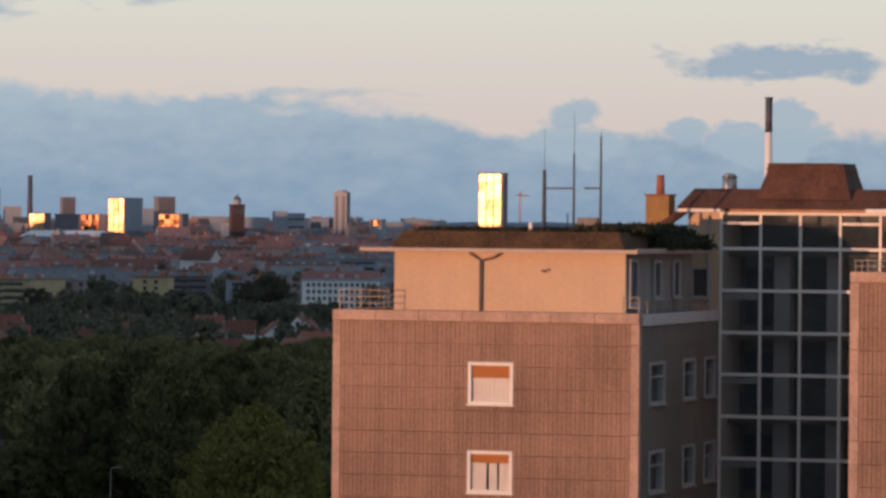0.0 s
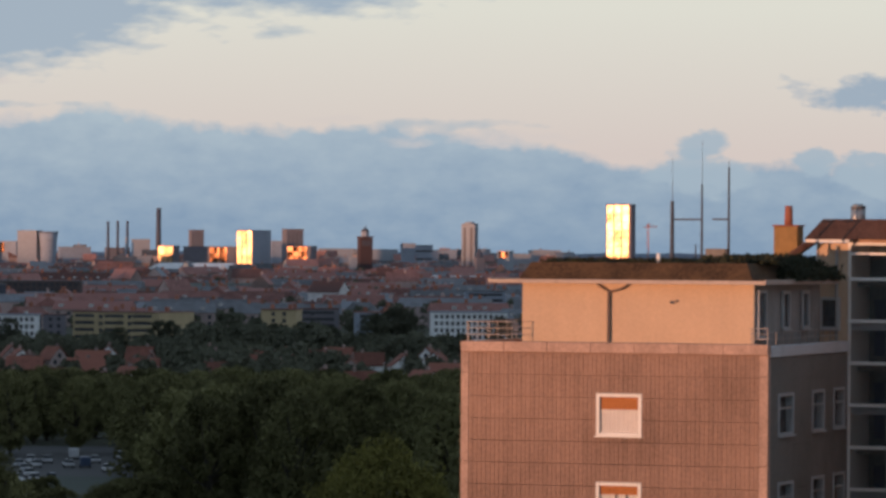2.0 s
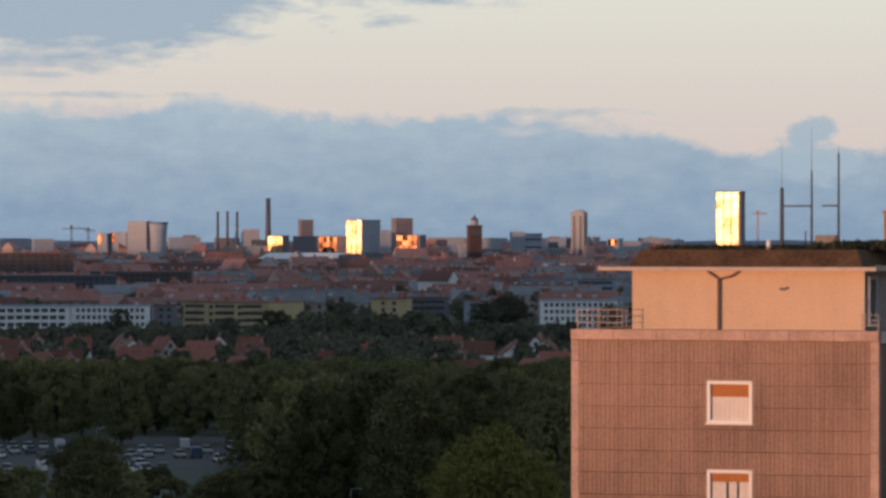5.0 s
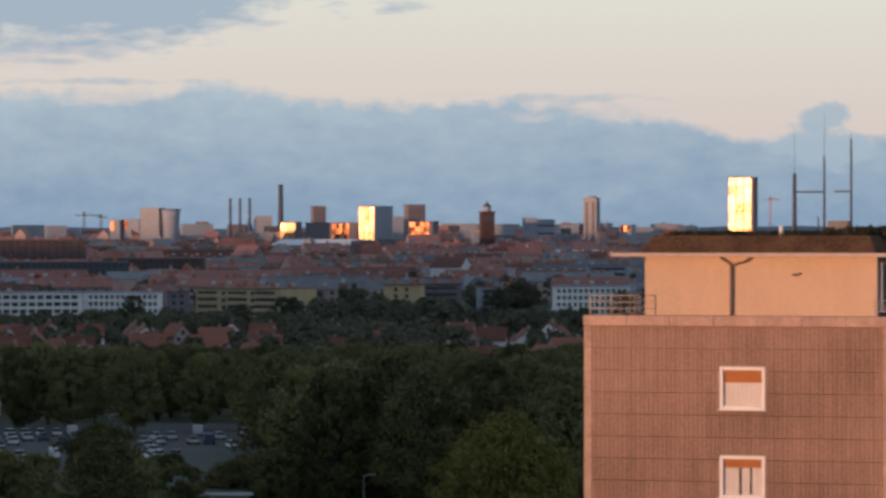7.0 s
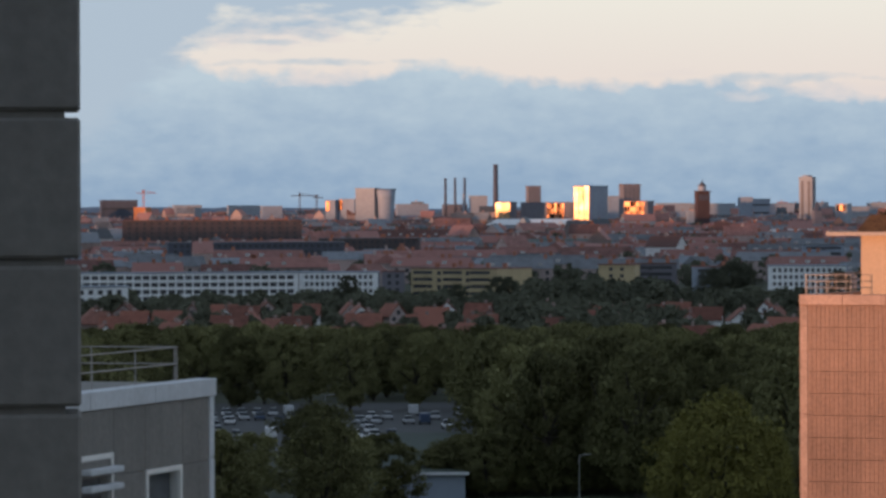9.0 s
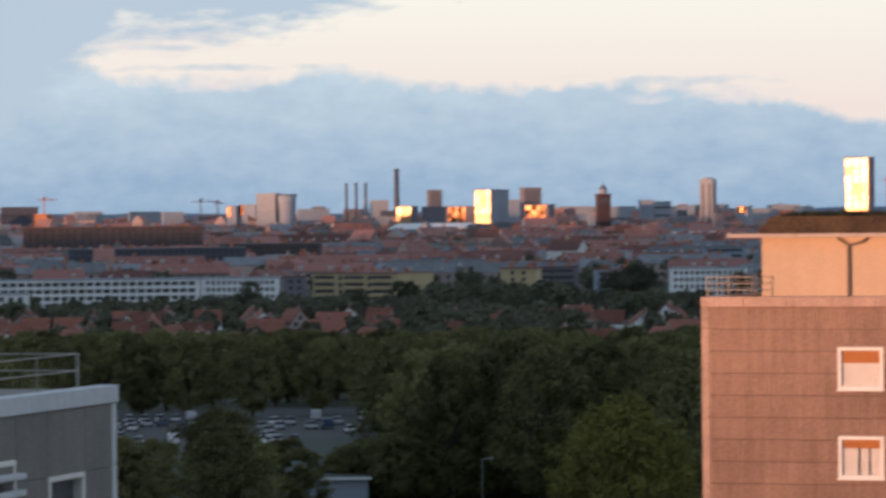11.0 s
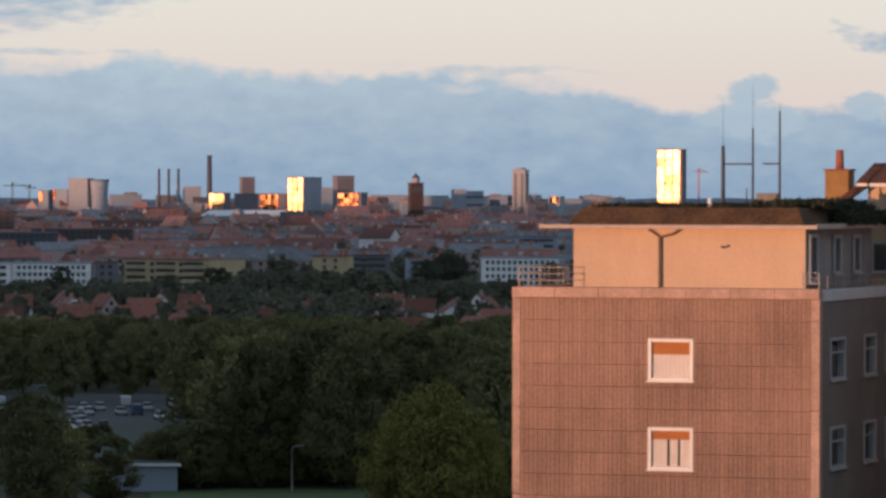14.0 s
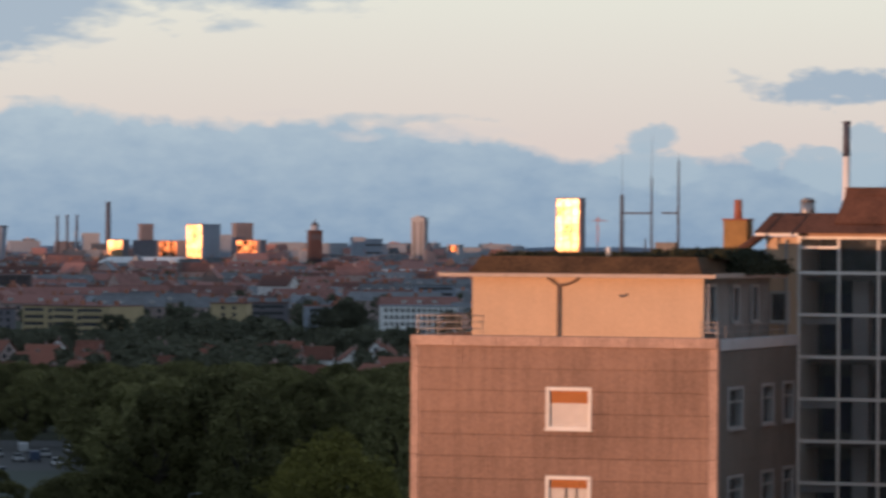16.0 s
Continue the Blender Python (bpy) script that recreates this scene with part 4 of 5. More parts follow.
def far_town():
    """The countless small roofs further off, too far to pick apart."""
    rng = random.Random(19)
    data = {k: ([], []) for k in ("wall_brick", "wall_pale", "roof_red", "roof_slate")}

    def quads(key, pts, fs):
        v, f = data[key]
        o = len(v)
        v.extend(pts)
        f.extend(tuple(o + i for i in q) for q in fs)

    for _ in range(3600):
        dd = math.sqrt(rng.uniform(2150 ** 2, 4780 ** 2))
        m = spot(rng.uniform(-10.5, 3.2), dd, grade(dd) - 1.0, rng.choice((0, 8, -12, 20, 90, 75, 45, -40)))
        w, l = rng.uniform(5, 11), rng.uniform(8, 26)
        wh, rh = rng.uniform(5, 9) * (1.0 if dd < 2900 else 0.8), rng.uniform(2.5, 4.2)
        if rng.random() < 0.025:
            wh, rh = wh + 7, 5.5
        P = lambda x, y, z: tuple(m @ Vector((x, y, z)))
        wall = "wall_pale" if rng.random() < 0.2 else "wall_brick"
        quads(wall, [P(-l / 2, 0, 0), P(l / 2, 0, 0), P(l / 2, w, 0), P(-l / 2, w, 0), P(-l / 2, 0, wh), P(l / 2, 0, wh), P(l / 2, w, wh), P(-l / 2, w, wh), P(-l / 2, w / 2, wh + rh - 0.1), P(l / 2, w / 2, wh + rh - 0.1)],
              [(0, 1, 5, 4), (1, 2, 6, 9, 5), (2, 3, 7, 6), (3, 0, 4, 8, 7)])
        e = 0.4
        quads("roof_red" if rng.random() < 0.6 else "roof_slate", [P(-l / 2 - e, -e, wh - 0.2), P(l / 2 + e, -e, wh - 0.2), P(l / 2 + e, w + e, wh - 0.2), P(-l / 2 - e, w + e, wh - 0.2), P(-l / 2 - e, w / 2, wh + rh), P(l / 2 + e, w / 2, wh + rh)],
              [(0, 1, 5, 4), (2, 3, 4, 5)])
        if rng.random() < 0.5:
            x, s = rng.uniform(-l / 3, l / 3), 0.55
            quads("wall_brick", [P(x + a * s, w / 2 + c * s, z) for z in (wh + rh - 0.8, wh + rh + 1.6) for a, c in ((-1, -1), (1, -1), (1, 1), (-1, 1))], [(0, 1, 5, 4), (1, 2, 6, 5), (2, 3, 7, 6), (3, 0, 4, 7), (4, 5, 6, 7)])
    looks = {"wall_brick": (FT_BRICK, "brown and red brick walls and chimneys of the far town"), "wall_pale": (FT_PALE, "pale rendered house walls of the far town"),
             "roof_red": (FT_RED, "red tile roofs of the far town"), "roof_slate": (FT_SLATE, "dark slate roofs of the far town")}
    for key, (v, f) in data.items():
        me = bpy.data.meshes.new("far_" + key)
        me.from_pydata(v, [], f)
        me.materials.append(looks[key][0])
        tagged(new("far_" + key, me), looks[key][1], "houses", kind="stuff")


HOUSE_PALE = mat("pale dormer render", (0.45, 0.44, 0.44), 0.85, scale=0.4, vary=0.2, rand=0.6)
# Brick, red and slate tones are lifted to paint in distance haze.
FT_BRICK = mat("far town brick", (0.38, 0.285, 0.265), 0.9, scale=0.1, vary=0.45, island=1.0)
FT_PALE = mat("far town render", (0.55, 0.55, 0.56), 0.9, scale=0.1, vary=0.3, island=0.8)
FT_RED = mat("far town red tiles", (0.26, 0.135, 0.122), 0.9, scale=0.1, vary=0.5, island=1.0)
FT_SLATE = mat("far town slate", (0.165, 0.18, 0.205), 0.8, scale=0.1, vary=0.5, island=1.0)
CHIMNEY_RED = mat("old red brick chimneys", (0.36, 0.15, 0.10), 0.9, scale=1.0, vary=0.3, rand=0.5)
town()
far_town()


def shade_hill():
    """A long unseen rise added behind the eye, over which the last sun comes: it shades the park and the low town."""
    to = Vector((math.sin(radians(SUN_AZ)), math.cos(radians(SUN_AZ)), 0))
    side = Vector((to.y, -to.x, 0))
    bm = B()
    rows = []
    for i in range(120):
        p = to * 260 + side * (-900 + 5200 * i / 119)
        top = 27.3 + 0.7 * noise.noise((i * 0.6, 2.0, 0))
        rows.append([bm.verts.new(p - to * 60 + Vector((0, 0, -0.5))), bm.verts.new(p + Vector((0, 0, top))), bm.verts.new(p + to * 25 + Vector((0, 0, top))), bm.verts.new(p + to * 90 + Vector((0, 0, -0.5)))])
    for a, b in zip(rows, rows[1:]):
        for k in range(3):
            bm.faces.new((a[k], b[k], b[k + 1], a[k + 1]))
    tagged(new("hill", mesh_of(bm, GRASS, "hill")), "long unseen rise added to shade the park and low town", "hill", kind="structure")


shade_hill()


# ---- apartment blocks beyond the park ----
def slab_block(bearing, d, width, depth, top, turn, wall, label, floors, pitch, ww, roof_mat, chimneys=0, gable=None, balconies=(), bands=False):
    """A long flat-roofed block; top: its height over the eye (below: negative)."""
    h = H + top
    t = thing("apartment_block", spot(bearing, d, -0.3, turn), label, "building")
    part("wall", box(B(), -width / 2, width / 2, 0, depth, 0, h), wall, t)
    part("roof", box(B(), -width / 2 - 0.35, width / 2 + 0.35, -0.5, depth + 0.5, h + 0.01, h + 0.45, 0.05), roof_mat, t)
    if gable:
        part("gable", box(B(), width / 2 + 0.01, width / 2 + 0.35, 0, depth, 0, h - 0.01), gable, t)
    pane = mesh_of(box(B(), -ww / 2, ww / 2, -0.06, 0.1, -0.75, 0.75), FAR_GLASS, "window")
    n = int((width - 2) / pitch)
    for f in range(floors):
        z = h - 1.7 - f * 2.75
        for i in range(n):
            x = -pitch * (n - 1) / 2 + i * pitch
            if any(a <= x <= b for a, b in balconies):
                continue
            piece("window", pane, t, x, 0, z)
        if bands:
            part("parapet_band", box(B(), -width / 2, width / 2, -0.45, -0.01, z - 1.85, z - 0.80, 0.04), wall, t)
        for a, b in balconies:
            part("balcony_recess", box(B(), a, b, -0.08, 0.1, z - 0.35, z + 0.85), FAR_GLASS, t)
            part("balcony_rail", box(B(), a, b, -1.1, -0.95, z - 1.3, z - 0.36), wall, t)
    for c in range(chimneys):
        x = -width / 2 + width * (c + 0.5) / chimneys
        part("chimney", box(B(), x - 0.8, x + 0.8, depth / 2 - 0.6, depth / 2 + 0.6, h + 0.46, h + 2.2), CHIMNEY_RED, t)
    return t


# Shade put into the brick: the long left block should look unlit.
DULL_BRICK = mat("brown brick dulled as unlit", (0.10, 0.08, 0.083), 0.9, scale=0.2, vary=0.3)
slab_block(-6.70, 1790, 92, 10, -26.3, 3, PALE, "long white apartment block with rows of dark windows", 5, 3.3, 2.5, FAR_GREY, bands=True)
slab_block(-4.73, 1800, 31, 10, -26.4, -3, PALE, "white apartment block with rows of small dark windows", 5, 2.1, 1.2, FAR_GREY, gable=FAR_DARK, bands=True)
slab_block(-4.05, 1830, 9, 9, -26.6, 0, FAR_BROWN, "dark brick link building", 4, 3.2, 1.4, TOWN_ROOF)
slab_block(-3.30, 1820, 40, 26, -25.4, -33, OCHRE, "ochre apartment block with dark balcony bands", 4, 3.4, 1.8, TOWN_ROOF, chimneys=5, gable=OCHRE, balconies=((-19, -10), (-5, 4), (8, 17)))
slab_block(-1.27, 1880, 15, 11, -24.8, -12, OCHRE, "ochre apartment block end among trees", 4, 4.6, 1.4, TOWN_ROOF, chimneys=2)
slab_block(-0.85, 1920, 22, 10, -25.0, 0, FAR_BROWN, "brown apartment block with pale balcony bands", 4, 3.6, 1.8, TOWN_ROOF, chimneys=3, balconies=((-9, -1), (1, 9)))
slab_block(-0.05, 1900, 17, 10, -26.0, 6, FAR_GREY, "grey apartment block with balcony bands", 4, 3.6, 1.8, TOWN_ROOF, chimneys=2, balconies=((-7, 7),))
slab_block(1.10, 1850, 31, 10, -25.0, 2, PALE, "white apartment block with small square windows", 4, 2.2, 1.2, FAR_GREY)
slab_block(-5.75, 2290, 88, 12, -18.6, 5, FAR_DARK, "long dark terrace of flats with small windows", 4, 3.1, 1.7, SLATE, chimneys=7)
slab_block(-4.35, 2370, 52, 12, -17.4, -4, DULL_BRICK, "dark brick terrace of flats under a slate roof", 4, 3.1, 1.7, SLATE, chimneys=4)
slab_block(1.30, 2160, 19, 11, -19.4, 3, FAR_GREY, "blue-grey block of flats with white balcony bands", 5, 3.1, 1.7, SLATE, balconies=((-8, -1), (1, 8)))


def long_terrace(bearing, d, length, ridge, turn, wall, roof, label, chimneys=4):
    """A long pitched-roof terrace; ridge: its height over the eye (below: negative)."""
    z0 = grade(d) - 1.0
    h, rh, dp = H + ridge - z0, 5.0, 12.0
    t = thing("long_terrace", spot(bearing, d, z0, turn), label, "building")
    part("wall", box(B(), -length / 2, length / 2, 0, dp, 0, h - rh), wall, t)
    part("roof", prism(B(), [(-length / 2 - 0.5, -0.6, h - rh + 0.01), (length / 2 + 0.5, -0.6, h - rh + 0.01), (length / 2 + 0.5, dp + 0.6, h - rh + 0.01), (-length / 2 - 0.5, dp + 0.6, h - rh + 0.01)],
                       [(-length / 2 + 1, dp / 2 - 0.2, h), (length / 2 - 1, dp / 2 - 0.2, h), (length / 2 - 1, dp / 2 + 0.2, h), (-length / 2 + 1, dp / 2 + 0.2, h)]), roof, t)
    pane = mesh_of(box(B(), -0.7, 0.7, -0.1, -0.02, -0.8, 0.8), FAR_GLASS, "window")
    dorm = mesh_of(box(B(), -0.9, 0.9, 0, 2.4, 0, 1.7), HOUSE_PALE, "dormer")
    for i in range(int(length / 3.6)):
        x = -length / 2 + 2.2 + 3.6 * i
        for f in range(3):
            piece("window", pane, t, x, 0, h - rh - 1.8 - 3.0 * f)
        if i % 2:
            piece("dormer", dorm, t, x, 1.2, h - rh + 0.9)
    for c in range(chimneys):
        x = -length / 2 + length * (c + 0.5) / chimneys
        part("chimney", box(B(), x - 0.8, x + 0.8, dp / 2 - 0.6, dp / 2 + 0.6, h - 0.9, h + 1.9), CHIMNEY_RED, t)
    return t


long_terrace(-0.55, 2420, 44, -21.3, 4, TOWN_WALL, TOWN_ROOF, "long brick terrace with a dull red roof", 5)
long_terrace(0.40, 2440, 34, -21.0, -3, TOWN_WALL, TOWN_ROOF, "long brick terrace with a dull red roof", 3)
long_terrace(-1.95, 2620, 60, -20.0, 3, TOWN_WALL, COPPER, "long terrace with a dull green copper roof", 4)
long_terrace(-3.9, 2820, 60, -15.5, 2, TOWN_WALL, TOWN_ROOF, "long brick terrace with a dull red roof", 6)
long_terrace(-1.2, 2900, 66, -15.0, -2, TOWN_WALL, TOWN_ROOF, "long brick terrace with a dull red roof", 6)
long_terrace(0.62, 2760, 44, -17.2, 2, TOWN_WALL, SLATE, "long brick terrace with a dark slate roof", 4)

t = thing("workshop_hall", spot(0.80, 3000, grade(3000) - 1, 0), "dark flat-roofed workshop hall with four white rooflights", "building")
part("wall", box(B(), -26, 26, 0, 18, 0, 11.0), FAR_BROWN, t)
part("roof", box(B(), -26.5, 26.5, -0.5, 18.5, 11.01, 11.7), SLATE, t)
for k in range(4):
    part("rooflight", box(B(), -23.0 + 13 * k, -15.5 + 13 * k, 1.0, 5.0, 11.71, 13.5, 0.2), WHITE_SHEET, t, "white rooflight")
slab_block(-3.15, 2300, 9, 8, -21.0, 5, FAR_PALE, "grey-green windowless stair block", 0, 3, 1, FAR_GREY)
slab_block(-6.3, 2700, 105, 12, -9.0, 2, DULL_BRICK, "long brown brick block with many windows", 5, 4.4, 1.5, TOWN_ROOF, chimneys=6)
slab_block(-7.75, 1560, 22, 9, -27.5, 2, PALE, "low white flat-roofed building", 2, 3.2, 1.6, FAR_GREY)
slab_block(-8.2, 2050, 20, 9, -18.5, 0, FAR_GREY, "grey-blue gabled town building", 5, 3.0, 1.6, SLATE)


# ---- small red-roofed houses behind the park trees ----
def house_sets():
    out = []
    for w, l, wh, rh in ((7, 9, 3.0, 3.6), (6.5, 8, 2.8, 3.8), (8, 10, 3.3, 3.4)):
        wall = prism(B(), [(-w / 2, 0, 0), (w / 2, 0, 0), (w / 2, l, 0), (-w / 2, l, 0)], [(-w / 2, 0, wh), (w / 2, 0, wh), (w / 2, l, wh), (-w / 2, l, wh)])
        for y in (0.0, l):
            g = [wall.verts.new((-w / 2, y, wh)), wall.verts.new((w / 2, y, wh)), wall.verts.new((0, y, wh + rh - 0.15))]
            wall.faces.new(g)
        white = mesh_of(wall, HOUSE_WHITE, "wall")
        brick = white.copy()
        brick.materials[0] = TOWN_WALL
        r = B()
        for s in (-1, 1):
            a = [(s * (w / 2 + 0.5), -0.4, wh - 0.35), (s * (w / 2 + 0.5), l + 0.4, wh - 0.35), (0, l + 0.4, wh + rh), (0, -0.4, wh + rh)]
            prism(r, a, [(x, y, z + 0.28) for x, y, z in a])
        roof = mesh_of(r, HOUSE_ROOF, "roof")
        chim = mesh_of(box(B(), -0.45, 0.45, -0.4, 0.4, 0, 1.7), HOUSE_CHIM, "chimney")
        win = mesh_of(box(B(), -0.6, 0.6, -0.1, -0.01, -0.7, 0.7), FAR_GLASS, "window")
        out.append((w, l, wh, rh, white, brick, roof, chim, win))
    return out


HOUSE_WHITE = mat("whitewashed house wall", (0.80, 0.81, 0.83), 0.8, scale=0.4, vary=0.12, rand=0.3)
HOUSE_CHIM = mat("sooty house chimneys", (0.30, 0.22, 0.20), 0.9, scale=1.0, vary=0.3, rand=0.9)
HOUSE_ROOF = mat("house red roof tiles", (0.20, 0.078, 0.056), 0.9, scale=0.5, vary=0.4, rand=1.0)


def houses():
    rng = random.Random(5)
    sets = house_sets()
    for d in (1170, 1215, 1260, 1310, 1360, 1410, 1465):
        b = -9.2 + rng.uniform(0, 0.4)
        while b < 1.6:
            w, l, wh, rh, white, brick, roof, chim, win = rng.choice(sets)
            if rng.random() < 0.62:
                dd = d + rng.uniform(-20, 20)
                pale = rng.random() < 0.45
                t = thing("house", spot(b, dd, -0.2, rng.choice((0, 8, -12, 85, 95, 78, 30))), "small whitewashed house with a steep red tile roof" if pale else "small brick house with a steep red tile roof", "house", "houses behind the park")
                piece("wall", white if pale else brick, t)
                piece("roof", roof, t)
                piece("chimney", chim, t, 0.3, l * rng.uniform(0.2, 0.8), wh + rh - 0.6)
                for x in (-w / 4, w / 4):
                    piece("window", win, t, x, 0, 1.9)
                piece("window", win, t, 0, 0, wh + 1.2)
            b += math.degrees((w + rng.uniform(3, 14)) / d)


houses()


# ---- trees ----
BARK = mat("dark bark", (0.05, 0.04, 0.03), 0.95, scale=2.0, vary=0.3)
LEAF_DARK = mat("dark green leaves", (0.146, 0.142, 0.063), 0.9, scale=0.10, vary=0.42, fine=3, rand=0.9, spec=0.15)
LEAF_FAR = mat("dusky green leaves", (0.098, 0.102, 0.074), 0.9, scale=0.08, vary=0.4, rand=0.5, spec=0.1)
LEAF_LIGHT = mat("yellow-green leaves", (0.195, 0.18, 0.05), 0.9, scale=0.3, vary=0.45, rand=0.3, spec=0.2)


def tree_meshes(seed, h, r, clumps, leaf, leafmat):
    """Trunk with limbs, and a crown of leaf clumps with gaps and an uneven outline."""
    rng = random.Random(seed)
    bm = B()
    cyl(bm, 0, 0, 0, h * 0.55, h * 0.022, h * 0.012, 7)
    verts, faces = [], []
    for c in range(clumps):
        a, u = rng.uniform(0, 2 * math.pi), rng.uniform(-1, 1)
        rad = r * (0.45 + 0.55 * rng.random()) * (1 + 0.22 * math.sin(3 * a + seed))
        s = math.sqrt(max(0.0, 1 - u * u))
        cen = Vector((rad * s * math.cos(a), rad * s * math.sin(a), h * 0.54 + u * h * 0.42 * (1 + 0.1 * math.sin(2 * a + seed * 2))))
        if c % 6 == 0:
            bar(bm, (0, 0, h * rng.uniform(0.25, 0.5)), cen * 0.92 + Vector((0, 0, h * 0.02)), h * 0.006, 4)
        cr = r * rng.uniform(0.16, 0.30)
        for _ in range(96):
            v = Vector((rng.gauss(0, 1), rng.gauss(0, 1), rng.gauss(0, 0.8)))
            p = cen + v.normalized() * cr * rng.random() ** 0.4
            k = leaf * rng.uniform(0.6, 1.3)
            m = Euler((rng.uniform(0, 6.3), rng.uniform(0, 6.3), rng.uniform(0, 6.3))).to_matrix()
            i = len(verts)
            verts += [p + m @ Vector(q) for q in ((-k, 0, 0), (0, -k * 0.6, 0.1 * k), (k, 0, 0), (0, k * 0.6, 0.1 * k))]
            faces.append((i, i + 1, i + 2, i + 3))
    trunk = mesh_of(bm, BARK, "trunk")
    me = bpy.data.meshes.new("crown")
    me.from_pydata([tuple(v) for v in verts], [], faces)
    me.materials.append(leafmat)
    return trunk, me


SHAPES = ((1, 5.2), (2, 6.0), (3, 4.4), (4, 5.6), (5, 6.6))
TREES = [tree_meshes(s, 16.0, r, 115, 0.26, LEAF_DARK) for s, r in SHAPES]
DUSKY = [(trunk, crown.copy()) for trunk, crown in TREES]
for trunk, crown in DUSKY:
    crown.materials[0] = LEAF_FAR


def plant(bearing, d, height, kind, rng, label, z=0.0, wide=1.0, dusky=False):
    trunk, crown = (DUSKY if dusky else TREES)[kind]
    t = thing("tree", spot(bearing, d, z, rng.uniform(0, 360)), label, "tree", "park trees")
    k = height / 16.0
    t.scale = (k * wide, k * wide, k)
    piece("trunk", trunk, t)
    piece("crown", crown, t)
    return t


def park():
    rng = random.Random(21)
    d = 520.0
    while d < 1130:
        b = -9.5 + rng.uniform(0, 0.5)
        while b < 2.2:
            dd = d + rng.uniform(-12, 12)
            line = (234 if d < 800 else 214) + 16 * noise.noise((b * 1.3, 4.0, 0)) + 9 * noise.noise((b * 4.0, d * 0.02, 0))
            top = H - line * dd / 8142
            lot = -7.4 < b < -2.9
            if (lot and 735 < dd < 838) or (dd < 700 and -4.0 < b < -3.52) or (dd < 580 and -3.6 < b < -0.5):
                top = 0
            elif lot and dd <= 735:
                top = min(top, H - (398 + 125 * noise.noise((b * 1.9, 9.0, 0))) * dd / 8142)
            elif dd < 690 and b > -0.9:
                top = min(top, H - 430 * dd / 8142) if abs(b - 0.05) < 0.9 else top
            hgt = min(top, 21.0) * rng.uniform(0.88, 1.0)
            if hgt > 4.0:
                plant(b, dd, hgt, rng.randrange(5), rng, "broad dark green park tree in full leaf", wide=1.0 if hgt > 13 else 1.35)
            b += math.degrees(rng.uniform(7.0, 12.5) / d)
        d += 36
    # between the houses and under the apartment blocks
    far = []
    for lo, hi, h0, h1, n in ((1140, 1500, 4.0, 6.5, 120), (1500, 1770, 3.0, 5.8, 200)):
        for _ in range(n):
            dd = rng.uniform(lo, hi)
            far.append((rng.uniform(-9.5, 2.0), dd, rng.uniform(h0, h1), 0.0, 1.5))
    for _ in range(210):
        dd = rng.uniform(1950, 3600)
        far.append((rng.uniform(-9.5, 2.6), dd, rng.uniform(9, 14), grade(dd) - 1, 1.6))
    # the dark belt between the small houses and the apartment blocks
    for lo, hi, top, n in ((-2.4, -0.75, 0.905, 46), (-5.3, -2.4, 1.07, 60), (-0.75, 1.1, 1.02, 34), (-8.5, -5.3, 1.11, 50)):
        for _ in range(n):
            b, dd = rng.uniform(lo, hi), rng.uniform(1490, 1690)
            drop = top + 0.12 * abs(noise.noise((b * 3.0, dd * 0.01, 0))) + rng.uniform(0.0, 0.10)
            far.append((b, dd, max(4.0, H - dd * math.tan(radians(drop))), 0.0, 1.3))
    for _ in range(40):
        far.append((rng.uniform(-2.7, -0.6), rng.uniform(1180, 1480), rng.uniform(6.5, 9.0), 0.0, 1.4))
    verts, faces = [], []
    for b, dd, hgt, z, wide in far:
        o = spot(b, dd, z).translation
        for _ in range(58):
            a, u = rng.uniform(0, 6.283), rng.uniform(-1, 1)
            s = math.sqrt(1 - u * u) * hgt * 0.34 * wide * rng.uniform(0.4, 1.0)
            c = o + Vector((s * math.cos(a), s * math.sin(a), hgt * (0.56 + 0.38 * u)))
            for _ in range(10):
                p = c + Vector((rng.gauss(0, 0.6), rng.gauss(0, 0.6), rng.gauss(0, 0.5)))
                m = Euler((rng.uniform(0, 6.3), rng.uniform(0, 6.3), 0)).to_matrix()
                k = rng.uniform(0.5, 1.0)
                i = len(verts)
                verts += [tuple(p + m @ Vector(q)) for q in ((-k, 0, 0), (0, -0.6 * k, 0), (k, 0, 0), (0, 0.6 * k, 0))]
                faces.append((i, i + 1, i + 2, i + 3))
    me = bpy.data.meshes.new("garden_trees")
    me.from_pydata(verts, [], faces)
    me.materials.append(LEAF_FAR)
    tagged(new("garden_trees", me), "dark green garden and street trees between the houses", "trees", kind="stuff")
    for b, dd, hgt in ((0.15, 1700, 16), (-0.05, 1690, 14), (0.3, 1720, 15), (-2.75, 1700, 11), (-3.25, 1690, 8.5), (-1.55, 1700, 12), (-1.0, 1690, 11), (1.5, 1700, 13), (-2.6, 1700, 11), (-4.6, 1690, 12), (-0.6, 1650, 10), (-1.3, 1650, 11)):
        plant(b, dd, hgt, rng.randrange(5), rng, "tall dark green tree before the apartment blocks", wide=1.15, dusky=True)


park()

rng = random.Random(31)
for k in range(26):
    b = -3.45 + 0.115 * k + rng.uniform(-0.04, 0.04)
    plant(b, rng.uniform(596, 612), rng.uniform(5.0, 8.0), rng.randrange(5), rng, "low dark green bushy tree at the lawn's edge", wide=1.6)

